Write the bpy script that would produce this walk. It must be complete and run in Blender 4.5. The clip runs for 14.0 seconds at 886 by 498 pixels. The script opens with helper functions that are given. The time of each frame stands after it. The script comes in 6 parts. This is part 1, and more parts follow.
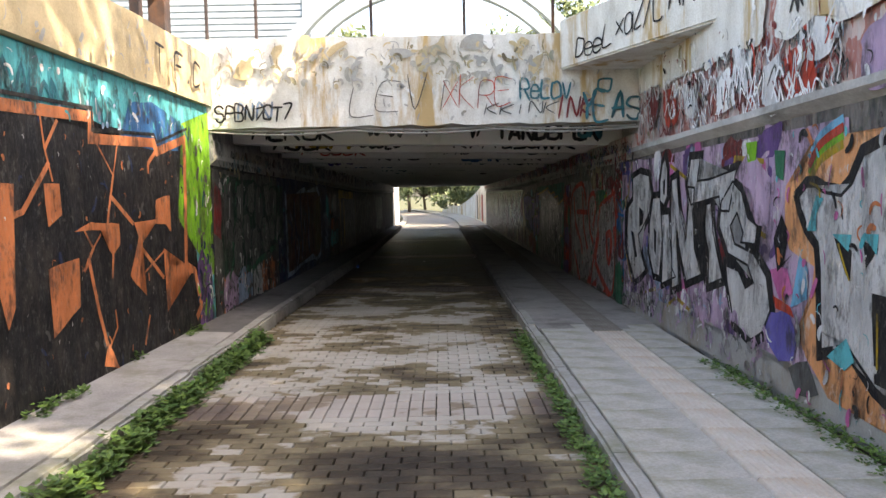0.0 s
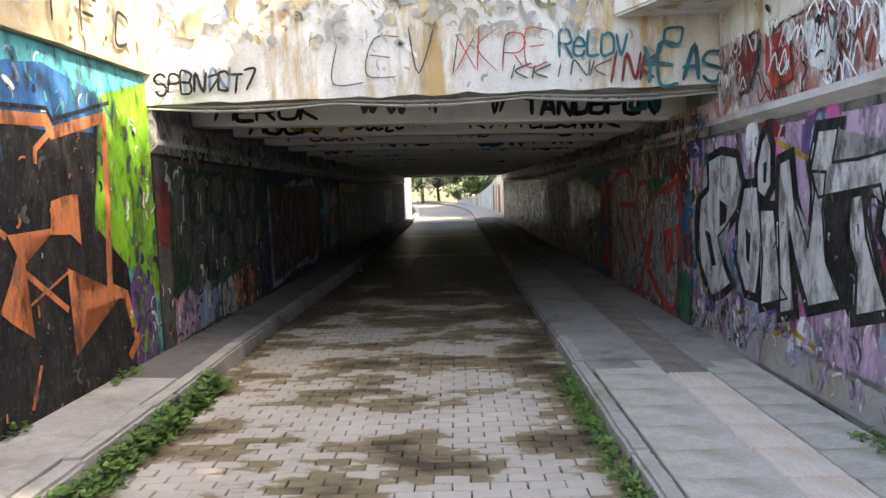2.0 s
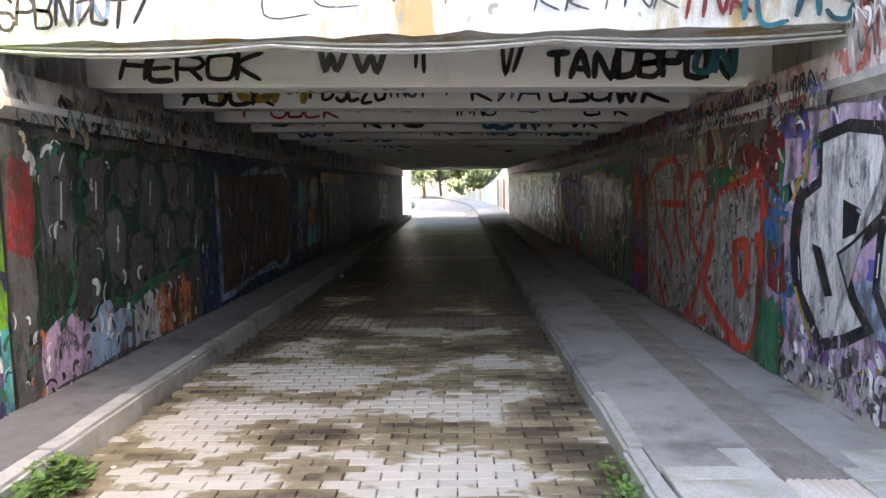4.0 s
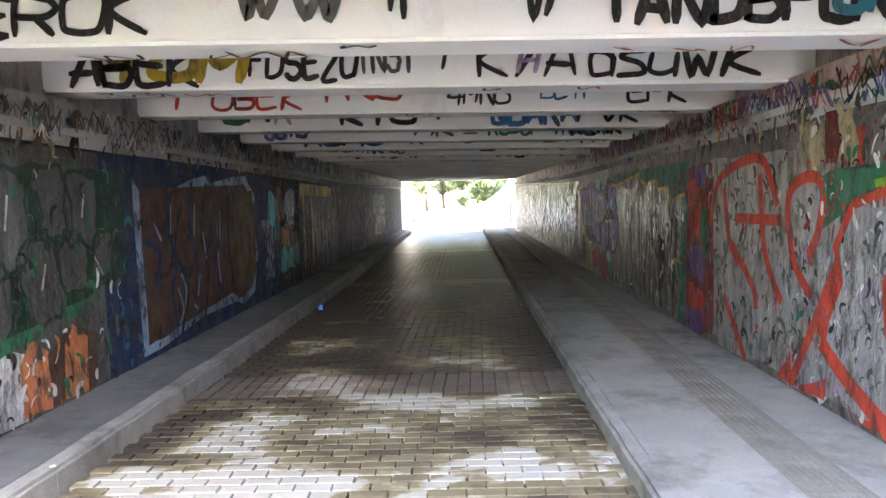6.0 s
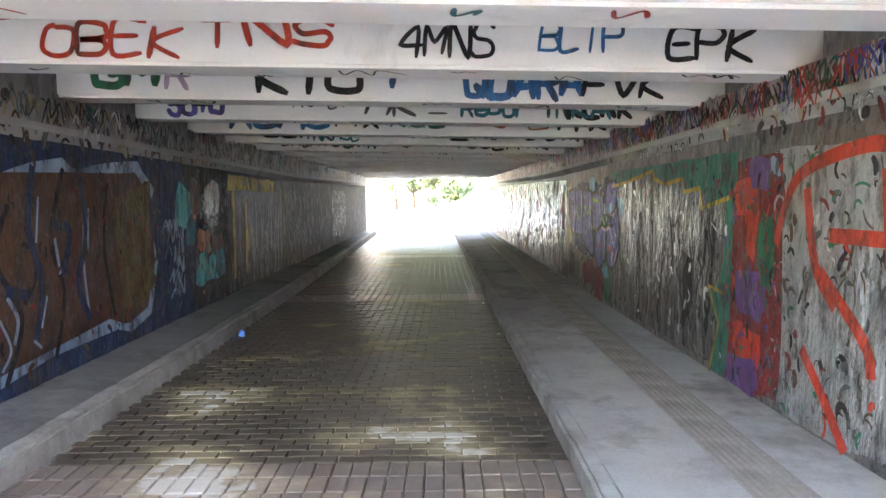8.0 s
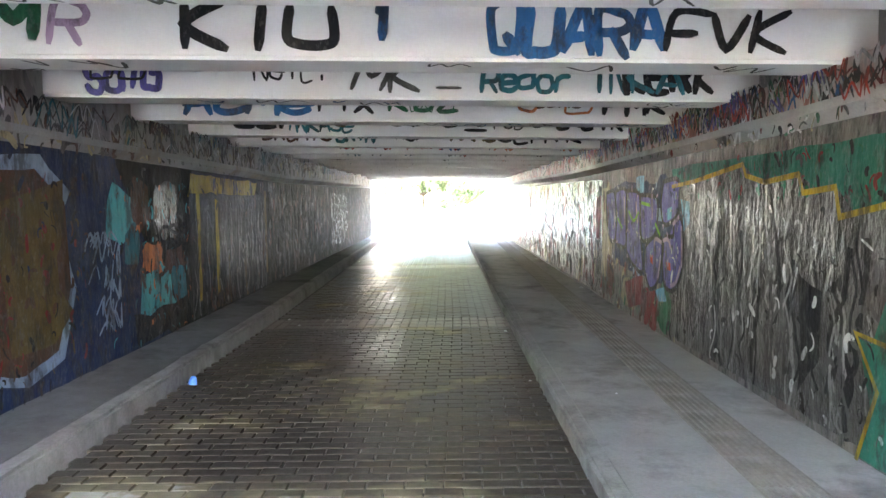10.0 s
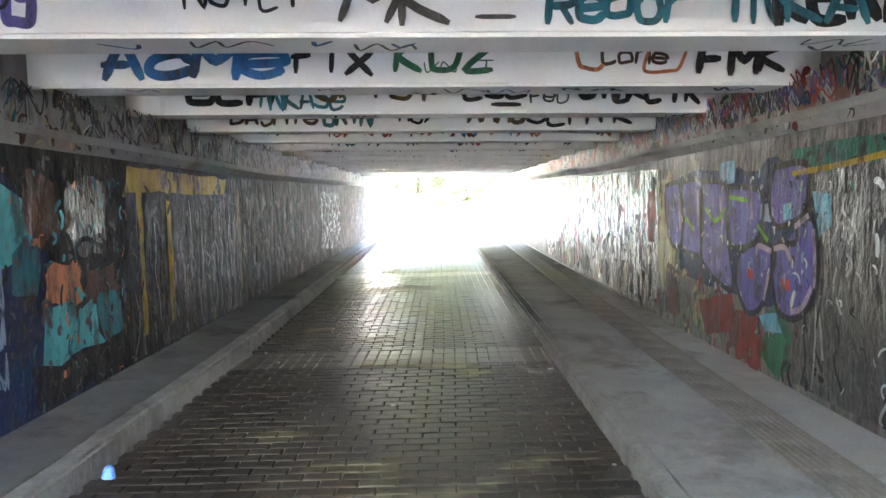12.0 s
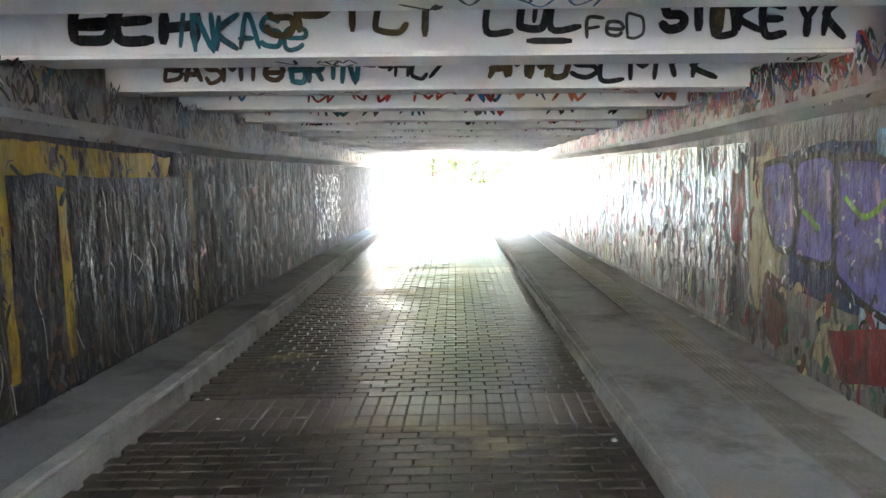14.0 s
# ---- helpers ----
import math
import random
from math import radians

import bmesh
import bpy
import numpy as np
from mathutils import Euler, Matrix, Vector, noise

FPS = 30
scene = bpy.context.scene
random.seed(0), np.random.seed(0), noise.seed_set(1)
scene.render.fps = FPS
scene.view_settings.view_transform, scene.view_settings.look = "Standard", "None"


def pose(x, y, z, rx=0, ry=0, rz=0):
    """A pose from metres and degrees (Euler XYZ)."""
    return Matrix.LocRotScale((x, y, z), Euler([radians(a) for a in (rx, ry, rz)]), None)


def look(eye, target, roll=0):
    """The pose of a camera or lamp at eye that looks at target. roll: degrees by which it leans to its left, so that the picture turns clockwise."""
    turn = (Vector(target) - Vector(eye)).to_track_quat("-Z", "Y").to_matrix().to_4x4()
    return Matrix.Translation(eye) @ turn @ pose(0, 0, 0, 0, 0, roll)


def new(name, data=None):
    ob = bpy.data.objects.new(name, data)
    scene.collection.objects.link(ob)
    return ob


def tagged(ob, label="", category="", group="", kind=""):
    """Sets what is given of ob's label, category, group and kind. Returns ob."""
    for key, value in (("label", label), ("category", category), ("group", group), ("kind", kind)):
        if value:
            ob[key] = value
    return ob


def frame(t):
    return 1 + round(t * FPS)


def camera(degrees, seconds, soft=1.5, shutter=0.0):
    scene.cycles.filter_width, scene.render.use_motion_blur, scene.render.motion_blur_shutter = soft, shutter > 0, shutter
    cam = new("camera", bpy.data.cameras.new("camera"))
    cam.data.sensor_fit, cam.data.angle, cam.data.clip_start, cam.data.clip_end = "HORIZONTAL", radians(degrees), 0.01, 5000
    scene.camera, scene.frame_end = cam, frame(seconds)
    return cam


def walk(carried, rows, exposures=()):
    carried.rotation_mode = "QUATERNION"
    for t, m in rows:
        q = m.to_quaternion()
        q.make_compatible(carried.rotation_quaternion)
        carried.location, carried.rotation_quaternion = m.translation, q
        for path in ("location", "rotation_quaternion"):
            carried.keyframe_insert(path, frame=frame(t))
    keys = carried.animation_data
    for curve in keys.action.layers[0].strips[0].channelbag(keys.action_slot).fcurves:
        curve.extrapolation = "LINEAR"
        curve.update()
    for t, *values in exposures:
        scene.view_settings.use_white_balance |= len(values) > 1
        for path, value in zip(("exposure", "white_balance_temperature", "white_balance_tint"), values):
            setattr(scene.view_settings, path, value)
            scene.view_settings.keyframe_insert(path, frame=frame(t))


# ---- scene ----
cam = camera(62.4, 14.0)
METRES, EYE, TILT, LEAN, TURN = 14.3, 1.5, 0.0, -1.5, 0.1
ROWS = [
    (0.0, 0.0, 0.0, 0.0, -0.19, -4.26, 2.58),
    (0.5, -0.0004, 0.0321, -0.0003, -0.53, -4.17, 3.43),
    (1.0, 0.0038, 0.0697, -0.0003, 1.25, -4.02, 3.08),
    (1.5, -0.0001, 0.1076, 0.0007, -0.49, -5.38, 3.12),
    (2.0, 0.0003, 0.1471, 0.0013, 0.92, -4.96, 3.43),
    (4.5, 0.0056, 0.3341, -0.0029, 0.93, -5.42, 2.3),
    (5.0, 0.004, 0.3713, -0.0025, -0.8, -5.48, 3.09),
    (5.5, 0.0087, 0.409, -0.0027, 1.7, -4.52, 3.85),
    (6.0, 0.0056, 0.4443, -0.004, 1.47, -4.38, 3.2),
    (6.5, 0.0076, 0.4788, -0.0034, 1.15, -3.47, 4.99),
    (7.0, 0.0094, 0.518, -0.0042, 1.1, -4.75, 3.19),
    (9.5, 0.0138, 0.6871, -0.0063, -1.67, -4.05, 2.12),
    (10.0, 0.0117, 0.7193, -0.006, 0.13, -4.3, 2.19),
    (10.5, 0.0124, 0.7536, -0.0058, 0.88, -4.22, 1.34),
    (11.0, 0.0043, 0.7883, -0.006, -0.14, -5.25, 1.92),
    (11.5, 0.0012, 0.8215, -0.0069, 1.61, -5.23, 1.42),
    (12.0, -0.0051, 0.8546, -0.0071, -0.42, -4.45, 2.95),
    (12.5, -0.009, 0.8893, -0.0079, -1.47, -5.65, 3.58),
    (13.0, -0.0074, 0.9246, -0.0069, 0.04, -4.55, 3.85),
    (13.5, -0.0091, 0.9592, -0.0067, -1.86, -6.13, 4.15),
    (14.0, -0.0021, 0.9955, -0.0071, 0.81, -5.82, 3.03),
]
EXPOSURES = [(0.0, 2.45, 8100.0, 13.0), (2.0, 2.75, 7900.0, 14.0), (3.2, 3.3, 7500.0, 15.0), (4.5, 4.2, 7600.0, 15.0), (5.5, 5.2, 7500.0, 15.0), (7.0, 6.2, 7400.0, 15.0), (9.5, 7.15, 7100.0, 13.0), (14.0, 7.9, 6900.0, 12.5)]
walk(cam, [(t, pose(0, 0, EYE, TILT, LEAN, TURN) @ pose(METRES * x, METRES * y, METRES * z, 90 + pitch, roll, yaw)) for t, x, y, z, yaw, pitch, roll in ROWS], EXPOSURES)

# ---- world and sun ----
SUN_EL, SUN_AZ = 48.0, 112.0          # degrees; azimuth clockwise from +y
world = bpy.data.worlds.new("sky")
scene.world = world
world.use_nodes = True
wn = world.node_tree.nodes
sky = wn.new("ShaderNodeTexSky")
sky.sky_type, sky.sun_disc = "NISHITA", False
sky.sun_elevation, sky.sun_rotation = radians(SUN_EL), radians(SUN_AZ)
sky.dust_density = 3.0
wn["Background"].inputs["Strength"].default_value = 0.15
world.node_tree.links.new(sky.outputs[0], wn["Background"].inputs["Color"])
sun_data = bpy.data.lights.new("sun", "SUN")
sun_data.energy, sun_data.angle, sun_data.color = 2.6, radians(0.6), (1.0, 0.94, 0.84)
sun = new("sun", sun_data)
sun_from = Vector((math.sin(radians(SUN_AZ)) * math.cos(radians(SUN_EL)), math.cos(radians(SUN_AZ)) * math.cos(radians(SUN_EL)), math.sin(radians(SUN_EL))))
sun.matrix_world = look(sun_from * 60, (0, 8, 0))

# ---- plan ----
Y0, PORTAL, EXIT, YEND = -7.0, 8.6, 34.0, 75.0
ROAD = -0.07


def kr(y):
    """The lane's right kerb line."""
    return 0.90 - 0.005 * (min(max(y, 8), EXIT) - 9)


def kl(y):
    """The lane's left kerb line, which closes in slowly."""
    return -2.10 + 0.019 * max(0.0, min(y, 19) - 9)


def xr(y):
    return 2.335 - 0.0115 * (min(y, EXIT) - 9)


def xl(y):
    return -2.70 + 0.017 * (min(y, EXIT) - 9)


def ledge(y):
    return 1.86 - 0.02 * (min(y, 22) - 11)


def soffit(y):
    return 2.14 - 0.0155 * (min(y, 20) - 11) - 0.008 * max(0, y - 20)


# ---- materials ----
def node(nt, kind, ins=None, **attrs):
    n = nt.nodes.new(kind)
    for k, v in attrs.items():
        setattr(n, k, v)
    for k, v in (ins or {}).items():
        if hasattr(v, "node"):
            nt.links.new(v, n.inputs[k])
        else:
            n.inputs[k].default_value = v
    return n


def rgba(c):
    return (c[0], c[1], c[2], 1.0)


def ramp(nt, fac, stops):
    r = nt.nodes.new("ShaderNodeValToRGB")
    el = r.color_ramp.elements
    while len(el) < len(stops):
        el.new(0.5)
    for e, (p, c) in zip(el, stops):
        e.position, e.color = p, rgba(c)
    nt.links.new(fac, r.inputs["Fac"])
    return r.outputs["Color"]


def noise_at(nt, scale, detail=4.0, stretch=(1, 1, 1), rough=0.6, shift=(0, 0, 0)):
    tc = node(nt, "ShaderNodeTexCoord")
    mp = node(nt, "ShaderNodeMapping", {"Vector": tc.outputs["Object"], "Scale": stretch, "Location": shift})
    return node(nt, "ShaderNodeTexNoise", {"Vector": mp.outputs[0], "Scale": scale, "Detail": detail, "Roughness": rough}).outputs["Fac"]


def mix(nt, fac, a, b, blend="MIX"):
    m = node(nt, "ShaderNodeMix", data_type="RGBA", blend_type=blend)
    for k, v in ((0, fac), (6, a), (7, b)):
        if hasattr(v, "node"):
            nt.links.new(v, m.inputs[k])
        else:
            m.inputs[k].default_value = v if k == 0 else rgba(v)
    return m.outputs[2]


def material(name):
    m = bpy.data.materials.new(name)
    m.use_nodes = True
    nt = m.node_tree
    return m, nt, nt.nodes["Principled BSDF"]


def bump(nt, bsdf, height, strength=0.4, distance=0.01):
    b = node(nt, "ShaderNodeBump", {"Height": height, "Strength": strength, "Distance": distance})
    nt.links.new(b.outputs[0], bsdf.inputs["Normal"])


def rough_range(nt, bsdf, fac, lo, hi):
    mr = node(nt, "ShaderNodeMapRange", {"Value": fac, "From Min": 0.3, "From Max": 0.7, "To Min": lo, "To Max": hi})
    nt.links.new(mr.outputs[0], bsdf.inputs["Roughness"])


def concrete(name, base, dark, stain=None, scale=3.0, rough=(0.6, 0.9), stretch=(1, 1, 1), stain_range=(0.5, 0.68), spec=0.15):
    m, nt, b = material(name)
    col = ramp(nt, noise_at(nt, scale, 6, stretch), [(0.3, dark), (0.62, base)])
    col = mix(nt, 0.35, col, ramp(nt, noise_at(nt, 60, 3), [(0.35, dark), (0.6, base)]))
    if stain:
        f = ramp(nt, noise_at(nt, 1.7, 7, (stretch[0], stretch[1], stretch[2] * 0.5), 0.7, (3, 5, 1)), [(stain_range[0], (0, 0, 0)), (stain_range[1], (1, 1, 1))])
        col = mix(nt, f, col, stain)
    nt.links.new(col, b.inputs["Base Color"])
    rough_range(nt, b, noise_at(nt, 8, 4), *rough)
    b.inputs["Specular IOR Level"].default_value = spec
    bump(nt, b, noise_at(nt, 25, 6, rough=0.7), 0.5, 0.012)
    return m


def at_place(nt, scale, detail, stretch, rough):
    """Noise fixed to the place, so that it runs on from one coat of paint to the next."""
    geo = node(nt, "ShaderNodeNewGeometry").outputs["Position"]
    mp = node(nt, "ShaderNodeMapping", {"Vector": geo, "Scale": stretch})
    return node(nt, "ShaderNodeTexNoise", {"Vector": mp.outputs[0], "Scale": scale, "Detail": detail, "Roughness": rough}).outputs["Fac"]


def wall_grime(nt, col):
    """Runs of dirt and chipped flecks over every coat."""
    runs = ramp(nt, at_place(nt, 7, 7, (1, 1, 0.4), 0.75), [(0.49, (0, 0, 0)), (0.60, (0.75, 0.75, 0.75))])
    col = mix(nt, runs, col, (0.045, 0.04, 0.036))
    flecks = ramp(nt, at_place(nt, 32, 4, (1, 1, 0.6), 0.7), [(0.56, (0, 0, 0)), (0.66, (0.14, 0.14, 0.14))])
    return mix(nt, flecks, col, (0.36, 0.35, 0.335))


def wall_relief(nt, grain):
    """Thick old drips with a finer crinkle on them."""
    big = at_place(nt, grain * 0.6, 4, (1, 1, 0.3), 0.55)
    fine = at_place(nt, grain * 2.2, 4, (1, 1, 0.6), 0.6)
    return node(nt, "ShaderNodeMath", {0: fine, 1: 0.35, 2: big}, operation="MULTIPLY_ADD").outputs[0]


def paint(name, colour, gloss=(0.3, 0.6), wear=None, relief=0.5, streak=True, spec=0.14, grain=14):
    """Sprayed wall paint: brush-scale variation, drips and old layers showing through."""
    m, nt, b = material(name)
    dk = tuple(c * 0.62 for c in colour)
    lt = tuple(min(0.85, c * 1.25 + 0.004) for c in colour)
    col = ramp(nt, noise_at(nt, 5, 6, (1, 1, 0.45) if streak else (1, 1, 1)), [(0.3, dk), (0.52, colour), (0.75, lt)])
    if wear:
        f = ramp(nt, noise_at(nt, 9, 7, (1, 1, 0.5), 0.72, (7, 2, 4)), [(0.57, (0, 0, 0)), (0.66, (1, 1, 1))])
        col = mix(nt, f, col, wear)
    col = wall_grime(nt, col)
    nt.links.new(col, b.inputs["Base Color"])
    rough_range(nt, b, noise_at(nt, 6, 4), *gloss)
    b.inputs["Specular IOR Level"].default_value = spec
    bump(nt, b, wall_relief(nt, grain), 1.0, 0.012 + 0.016 * relief)
    return m


def patchwork(name, colours, scale=2.2, gloss=(0.3, 0.6), relief=0.8, stretch=0.45, shift=0.0, spec=0.2):
    """Many layers of old graffiti: hard-edged patches of several paints with drips."""
    m, nt, b = material(name)
    n = len(colours)
    stops = [(0.28 + 0.44 * i / n, c) for i, c in enumerate(colours)]
    r = nt.nodes.new("ShaderNodeValToRGB")
    r.color_ramp.interpolation = "CONSTANT"
    el = r.color_ramp.elements
    while len(el) < n:
        el.new(0.5)
    for e, (p, c) in zip(el, stops):
        e.position, e.color = p, rgba(c)
    nt.links.new(noise_at(nt, scale, 5, (1, 1, stretch), 0.62, (shift, shift * 2, 0)), r.inputs["Fac"])
    col = mix(nt, 0.55, r.outputs["Color"], ramp(nt, noise_at(nt, scale * 3, 6, (1, 1, 0.3), 0.65, (4, shift, 9)), [(0.35, colours[0]), (0.5, colours[n // 2]), (0.65, colours[-1])]))
    f = ramp(nt, noise_at(nt, 16, 6, (1, 1, 0.25), 0.7, (1, 1, shift)), [(0.64, (0, 0, 0)), (0.76, (1, 1, 1))])
    col = mix(nt, f, col, tuple(1.15 * max(c[i] for c in colours) for i in range(3)))
    nt.links.new(col, b.inputs["Base Color"])
    rough_range(nt, b, noise_at(nt, 6, 4), *gloss)
    b.inputs["Specular IOR Level"].default_value = spec
    bump(nt, b, wall_relief(nt, 13), 1.0, 0.03 * relief)
    return m


M = {}
M["coping"] = concrete("ochre_render", (0.62, 0.50, 0.31), (0.40, 0.32, 0.20), (0.30, 0.27, 0.22))
M["fascia"] = concrete("flaking_white_concrete", (0.80, 0.79, 0.76), (0.50, 0.47, 0.42), (0.48, 0.34, 0.17), 4.0, stretch=(1, 1, 0.35), stain_range=(0.52, 0.6))
M["beam"] = concrete("whitewashed_concrete", (0.86, 0.86, 0.86), (0.78, 0.78, 0.77), (0.58, 0.57, 0.55), 2.0, stain_range=(0.6, 0.8))
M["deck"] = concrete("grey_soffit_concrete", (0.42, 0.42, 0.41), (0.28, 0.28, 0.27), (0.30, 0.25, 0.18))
M["upper_r"] = patchwork("scribbled_white_wall", [(0.12, 0.10, 0.10), (0.62, 0.61, 0.59), (0.74, 0.73, 0.70), (0.42, 0.16, 0.13), (0.7, 0.69, 0.67), (0.42, 0.42, 0.44)], 2.6)
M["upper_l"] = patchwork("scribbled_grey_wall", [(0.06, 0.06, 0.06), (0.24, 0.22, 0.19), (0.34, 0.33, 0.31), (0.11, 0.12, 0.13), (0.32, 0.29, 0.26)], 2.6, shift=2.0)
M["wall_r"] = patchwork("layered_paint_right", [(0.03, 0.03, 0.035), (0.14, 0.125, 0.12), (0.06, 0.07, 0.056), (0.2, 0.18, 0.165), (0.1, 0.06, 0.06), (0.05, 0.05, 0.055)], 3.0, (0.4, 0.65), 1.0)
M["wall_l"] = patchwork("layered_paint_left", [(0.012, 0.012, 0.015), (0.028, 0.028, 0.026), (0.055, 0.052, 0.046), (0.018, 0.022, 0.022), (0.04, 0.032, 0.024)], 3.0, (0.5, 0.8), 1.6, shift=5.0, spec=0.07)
M["kerb"] = concrete("kerb_concrete", (0.43, 0.42, 0.39), (0.28, 0.27, 0.25), (0.22, 0.23, 0.16), 5.0)
M["slab"] = concrete("pebbled_paving", (0.54, 0.52, 0.475), (0.31, 0.30, 0.27), (0.28, 0.275, 0.19), 4.0)
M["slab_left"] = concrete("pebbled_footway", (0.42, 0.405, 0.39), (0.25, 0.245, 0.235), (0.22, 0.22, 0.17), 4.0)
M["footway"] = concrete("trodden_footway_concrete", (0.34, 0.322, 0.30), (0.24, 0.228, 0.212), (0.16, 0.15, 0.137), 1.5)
# Coloured darker than the right footway to offset stronger light on this side.
M["footway_left"] = concrete("dimmed_footway_concrete", (0.165, 0.16, 0.158), (0.11, 0.107, 0.105), (0.075, 0.073, 0.07), 1.5)
# Kerb copy with the tunnel's shade put into its colour.
M["kerb_edge"] = concrete("shaded_kerb_concrete", (0.33, 0.315, 0.295), (0.19, 0.183, 0.172), (0.14, 0.133, 0.122), 5.0)
M["tactile"] = concrete("worn_tactile_tile", (0.64, 0.59, 0.53), (0.48, 0.43, 0.37), (0.52, 0.41, 0.31), 3.0)
M["joint"] = concrete("muddy_joint_sand", (0.06, 0.048, 0.033), (0.03, 0.026, 0.019), None, 6.0)
M["asphalt"] = concrete("far_road", (0.30, 0.28, 0.26), (0.22, 0.21, 0.19), None, 1.0)
M["soil"] = concrete("earth_bank", (0.14, 0.13, 0.08), (0.07, 0.08, 0.04), (0.06, 0.09, 0.03), 1.2)
M["metal"] = concrete("rusty_dark_steel", (0.07, 0.06, 0.06), (0.04, 0.03, 0.03), (0.14, 0.07, 0.04), 8.0, (0.45, 0.7))
M["cable"] = concrete("dusty_cable", (0.35, 0.33, 0.30), (0.2, 0.19, 0.17), None, 8.0)
M["cladding"] = concrete("blue_grey_cladding", (0.34, 0.40, 0.46), (0.25, 0.30, 0.35), None, 2.0, (0.4, 0.6))
M["bark"] = concrete("bark", (0.16, 0.12, 0.09), (0.07, 0.055, 0.04), None, 8.0)


def paver_material():
    """Brown mud film over pale dusty concrete pavers, wet in places, shade-darkened further in."""
    m, nt, b = material("muddy_pavers")
    oi = node(nt, "ShaderNodeObjectInfo").outputs["Random"]
    isl = node(nt, "ShaderNodeNewGeometry").outputs["Random Per Island"]
    rnd = node(nt, "ShaderNodeMath", {0: oi, 1: isl}, operation="ADD").outputs[0]
    rnd = node(nt, "ShaderNodeMath", {0: rnd}, operation="FRACT").outputs[0]
    geo = node(nt, "ShaderNodeNewGeometry").outputs["Position"]
    mp = node(nt, "ShaderNodeMapping", {"Vector": geo, "Scale": (0.55, 0.9, 1)})
    big = node(nt, "ShaderNodeTexNoise", {"Vector": mp.outputs[0], "Scale": 1.5, "Detail": 6.0, "Roughness": 0.6}).outputs["Fac"]
    fine = node(nt, "ShaderNodeTexNoise", {"Vector": geo, "Scale": 40.0, "Detail": 4.0}).outputs["Fac"]
    jit = node(nt, "ShaderNodeMath", {0: rnd, 1: 0.08, 2: -0.04}, operation="MULTIPLY_ADD").outputs[0]
    f = node(nt, "ShaderNodeMath", {0: big, 1: jit}, operation="ADD").outputs[0]
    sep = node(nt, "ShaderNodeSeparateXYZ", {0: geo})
    # Mud gets wetter inward; the tunnel's shade is painted in as well.
    damp_shade = node(nt, "ShaderNodeMapRange", {"Value": sep.outputs["Y"], "From Min": 9.0, "From Max": 16.0, "To Min": 0.0, "To Max": -0.25}).outputs[0]
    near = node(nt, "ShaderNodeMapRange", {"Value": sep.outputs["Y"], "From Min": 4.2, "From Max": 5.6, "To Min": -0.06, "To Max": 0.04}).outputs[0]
    damp_shade = node(nt, "ShaderNodeMath", {0: damp_shade, 1: near}, operation="ADD").outputs[0]
    f = node(nt, "ShaderNodeMath", {0: f, 1: damp_shade}, operation="ADD").outputs[0]
    # mud gathers in the gutters along both kerbs
    side = node(nt, "ShaderNodeMath", {0: sep.outputs["X"], 1: 0.62}, operation="ADD").outputs[0]
    side = node(nt, "ShaderNodeMath", {0: side}, operation="ABSOLUTE").outputs[0]
    gutter = node(nt, "ShaderNodeMapRange", {"Value": side, "From Min": 0.85, "From Max": 1.35, "To Min": 0.015, "To Max": -0.10}).outputs[0]
    f = node(nt, "ShaderNodeMath", {0: f, 1: gutter}, operation="ADD").outputs[0]
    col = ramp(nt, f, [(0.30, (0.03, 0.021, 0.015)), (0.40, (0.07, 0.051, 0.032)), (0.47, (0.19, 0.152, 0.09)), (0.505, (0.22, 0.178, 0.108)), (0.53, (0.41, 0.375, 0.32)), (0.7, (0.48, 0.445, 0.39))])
    col = mix(nt, 0.05, col, ramp(nt, fine, [(0.3, (0.12, 0.1, 0.07)), (0.65, (0.48, 0.44, 0.38))]))
    col = mix(nt, 0.035, col, ramp(nt, rnd, [(0.0, (0.16, 0.13, 0.09)), (1.0, (0.5, 0.46, 0.4))]))
    nt.links.new(col, b.inputs["Base Color"])
    mr = node(nt, "ShaderNodeMapRange", {"Value": f, "From Min": 0.32, "From Max": 0.56, "To Min": 0.42, "To Max": 0.8})
    nt.links.new(mr.outputs[0], b.inputs["Roughness"])
    b.inputs["Specular IOR Level"].default_value = 0.1
    bump(nt, b, fine, 0.35, 0.006)
    return m


def pink_material():
    m = M["paver"].copy()
    m.name = "pinkish_band_pavers"
    nt = m.node_tree
    b = nt.nodes["Principled BSDF"]
    col = b.inputs["Base Color"].links[0].from_socket
    nt.links.new(mix(nt, 0.22, col, (0.40, 0.31, 0.29)), b.inputs["Base Color"])
    return m


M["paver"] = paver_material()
M["band"] = pink_material()


def leaf_material(name, a, b_):
    m, nt, b = material(name)
    isl = node(nt, "ShaderNodeNewGeometry").outputs["Random Per Island"]
    nt.links.new(ramp(nt, isl, [(0.0, a), (1.0, b_)]), b.inputs["Base Color"])
    b.inputs["Roughness"].default_value = 0.55
    b.inputs["Transmission Weight"].default_value = 0.0
    return m


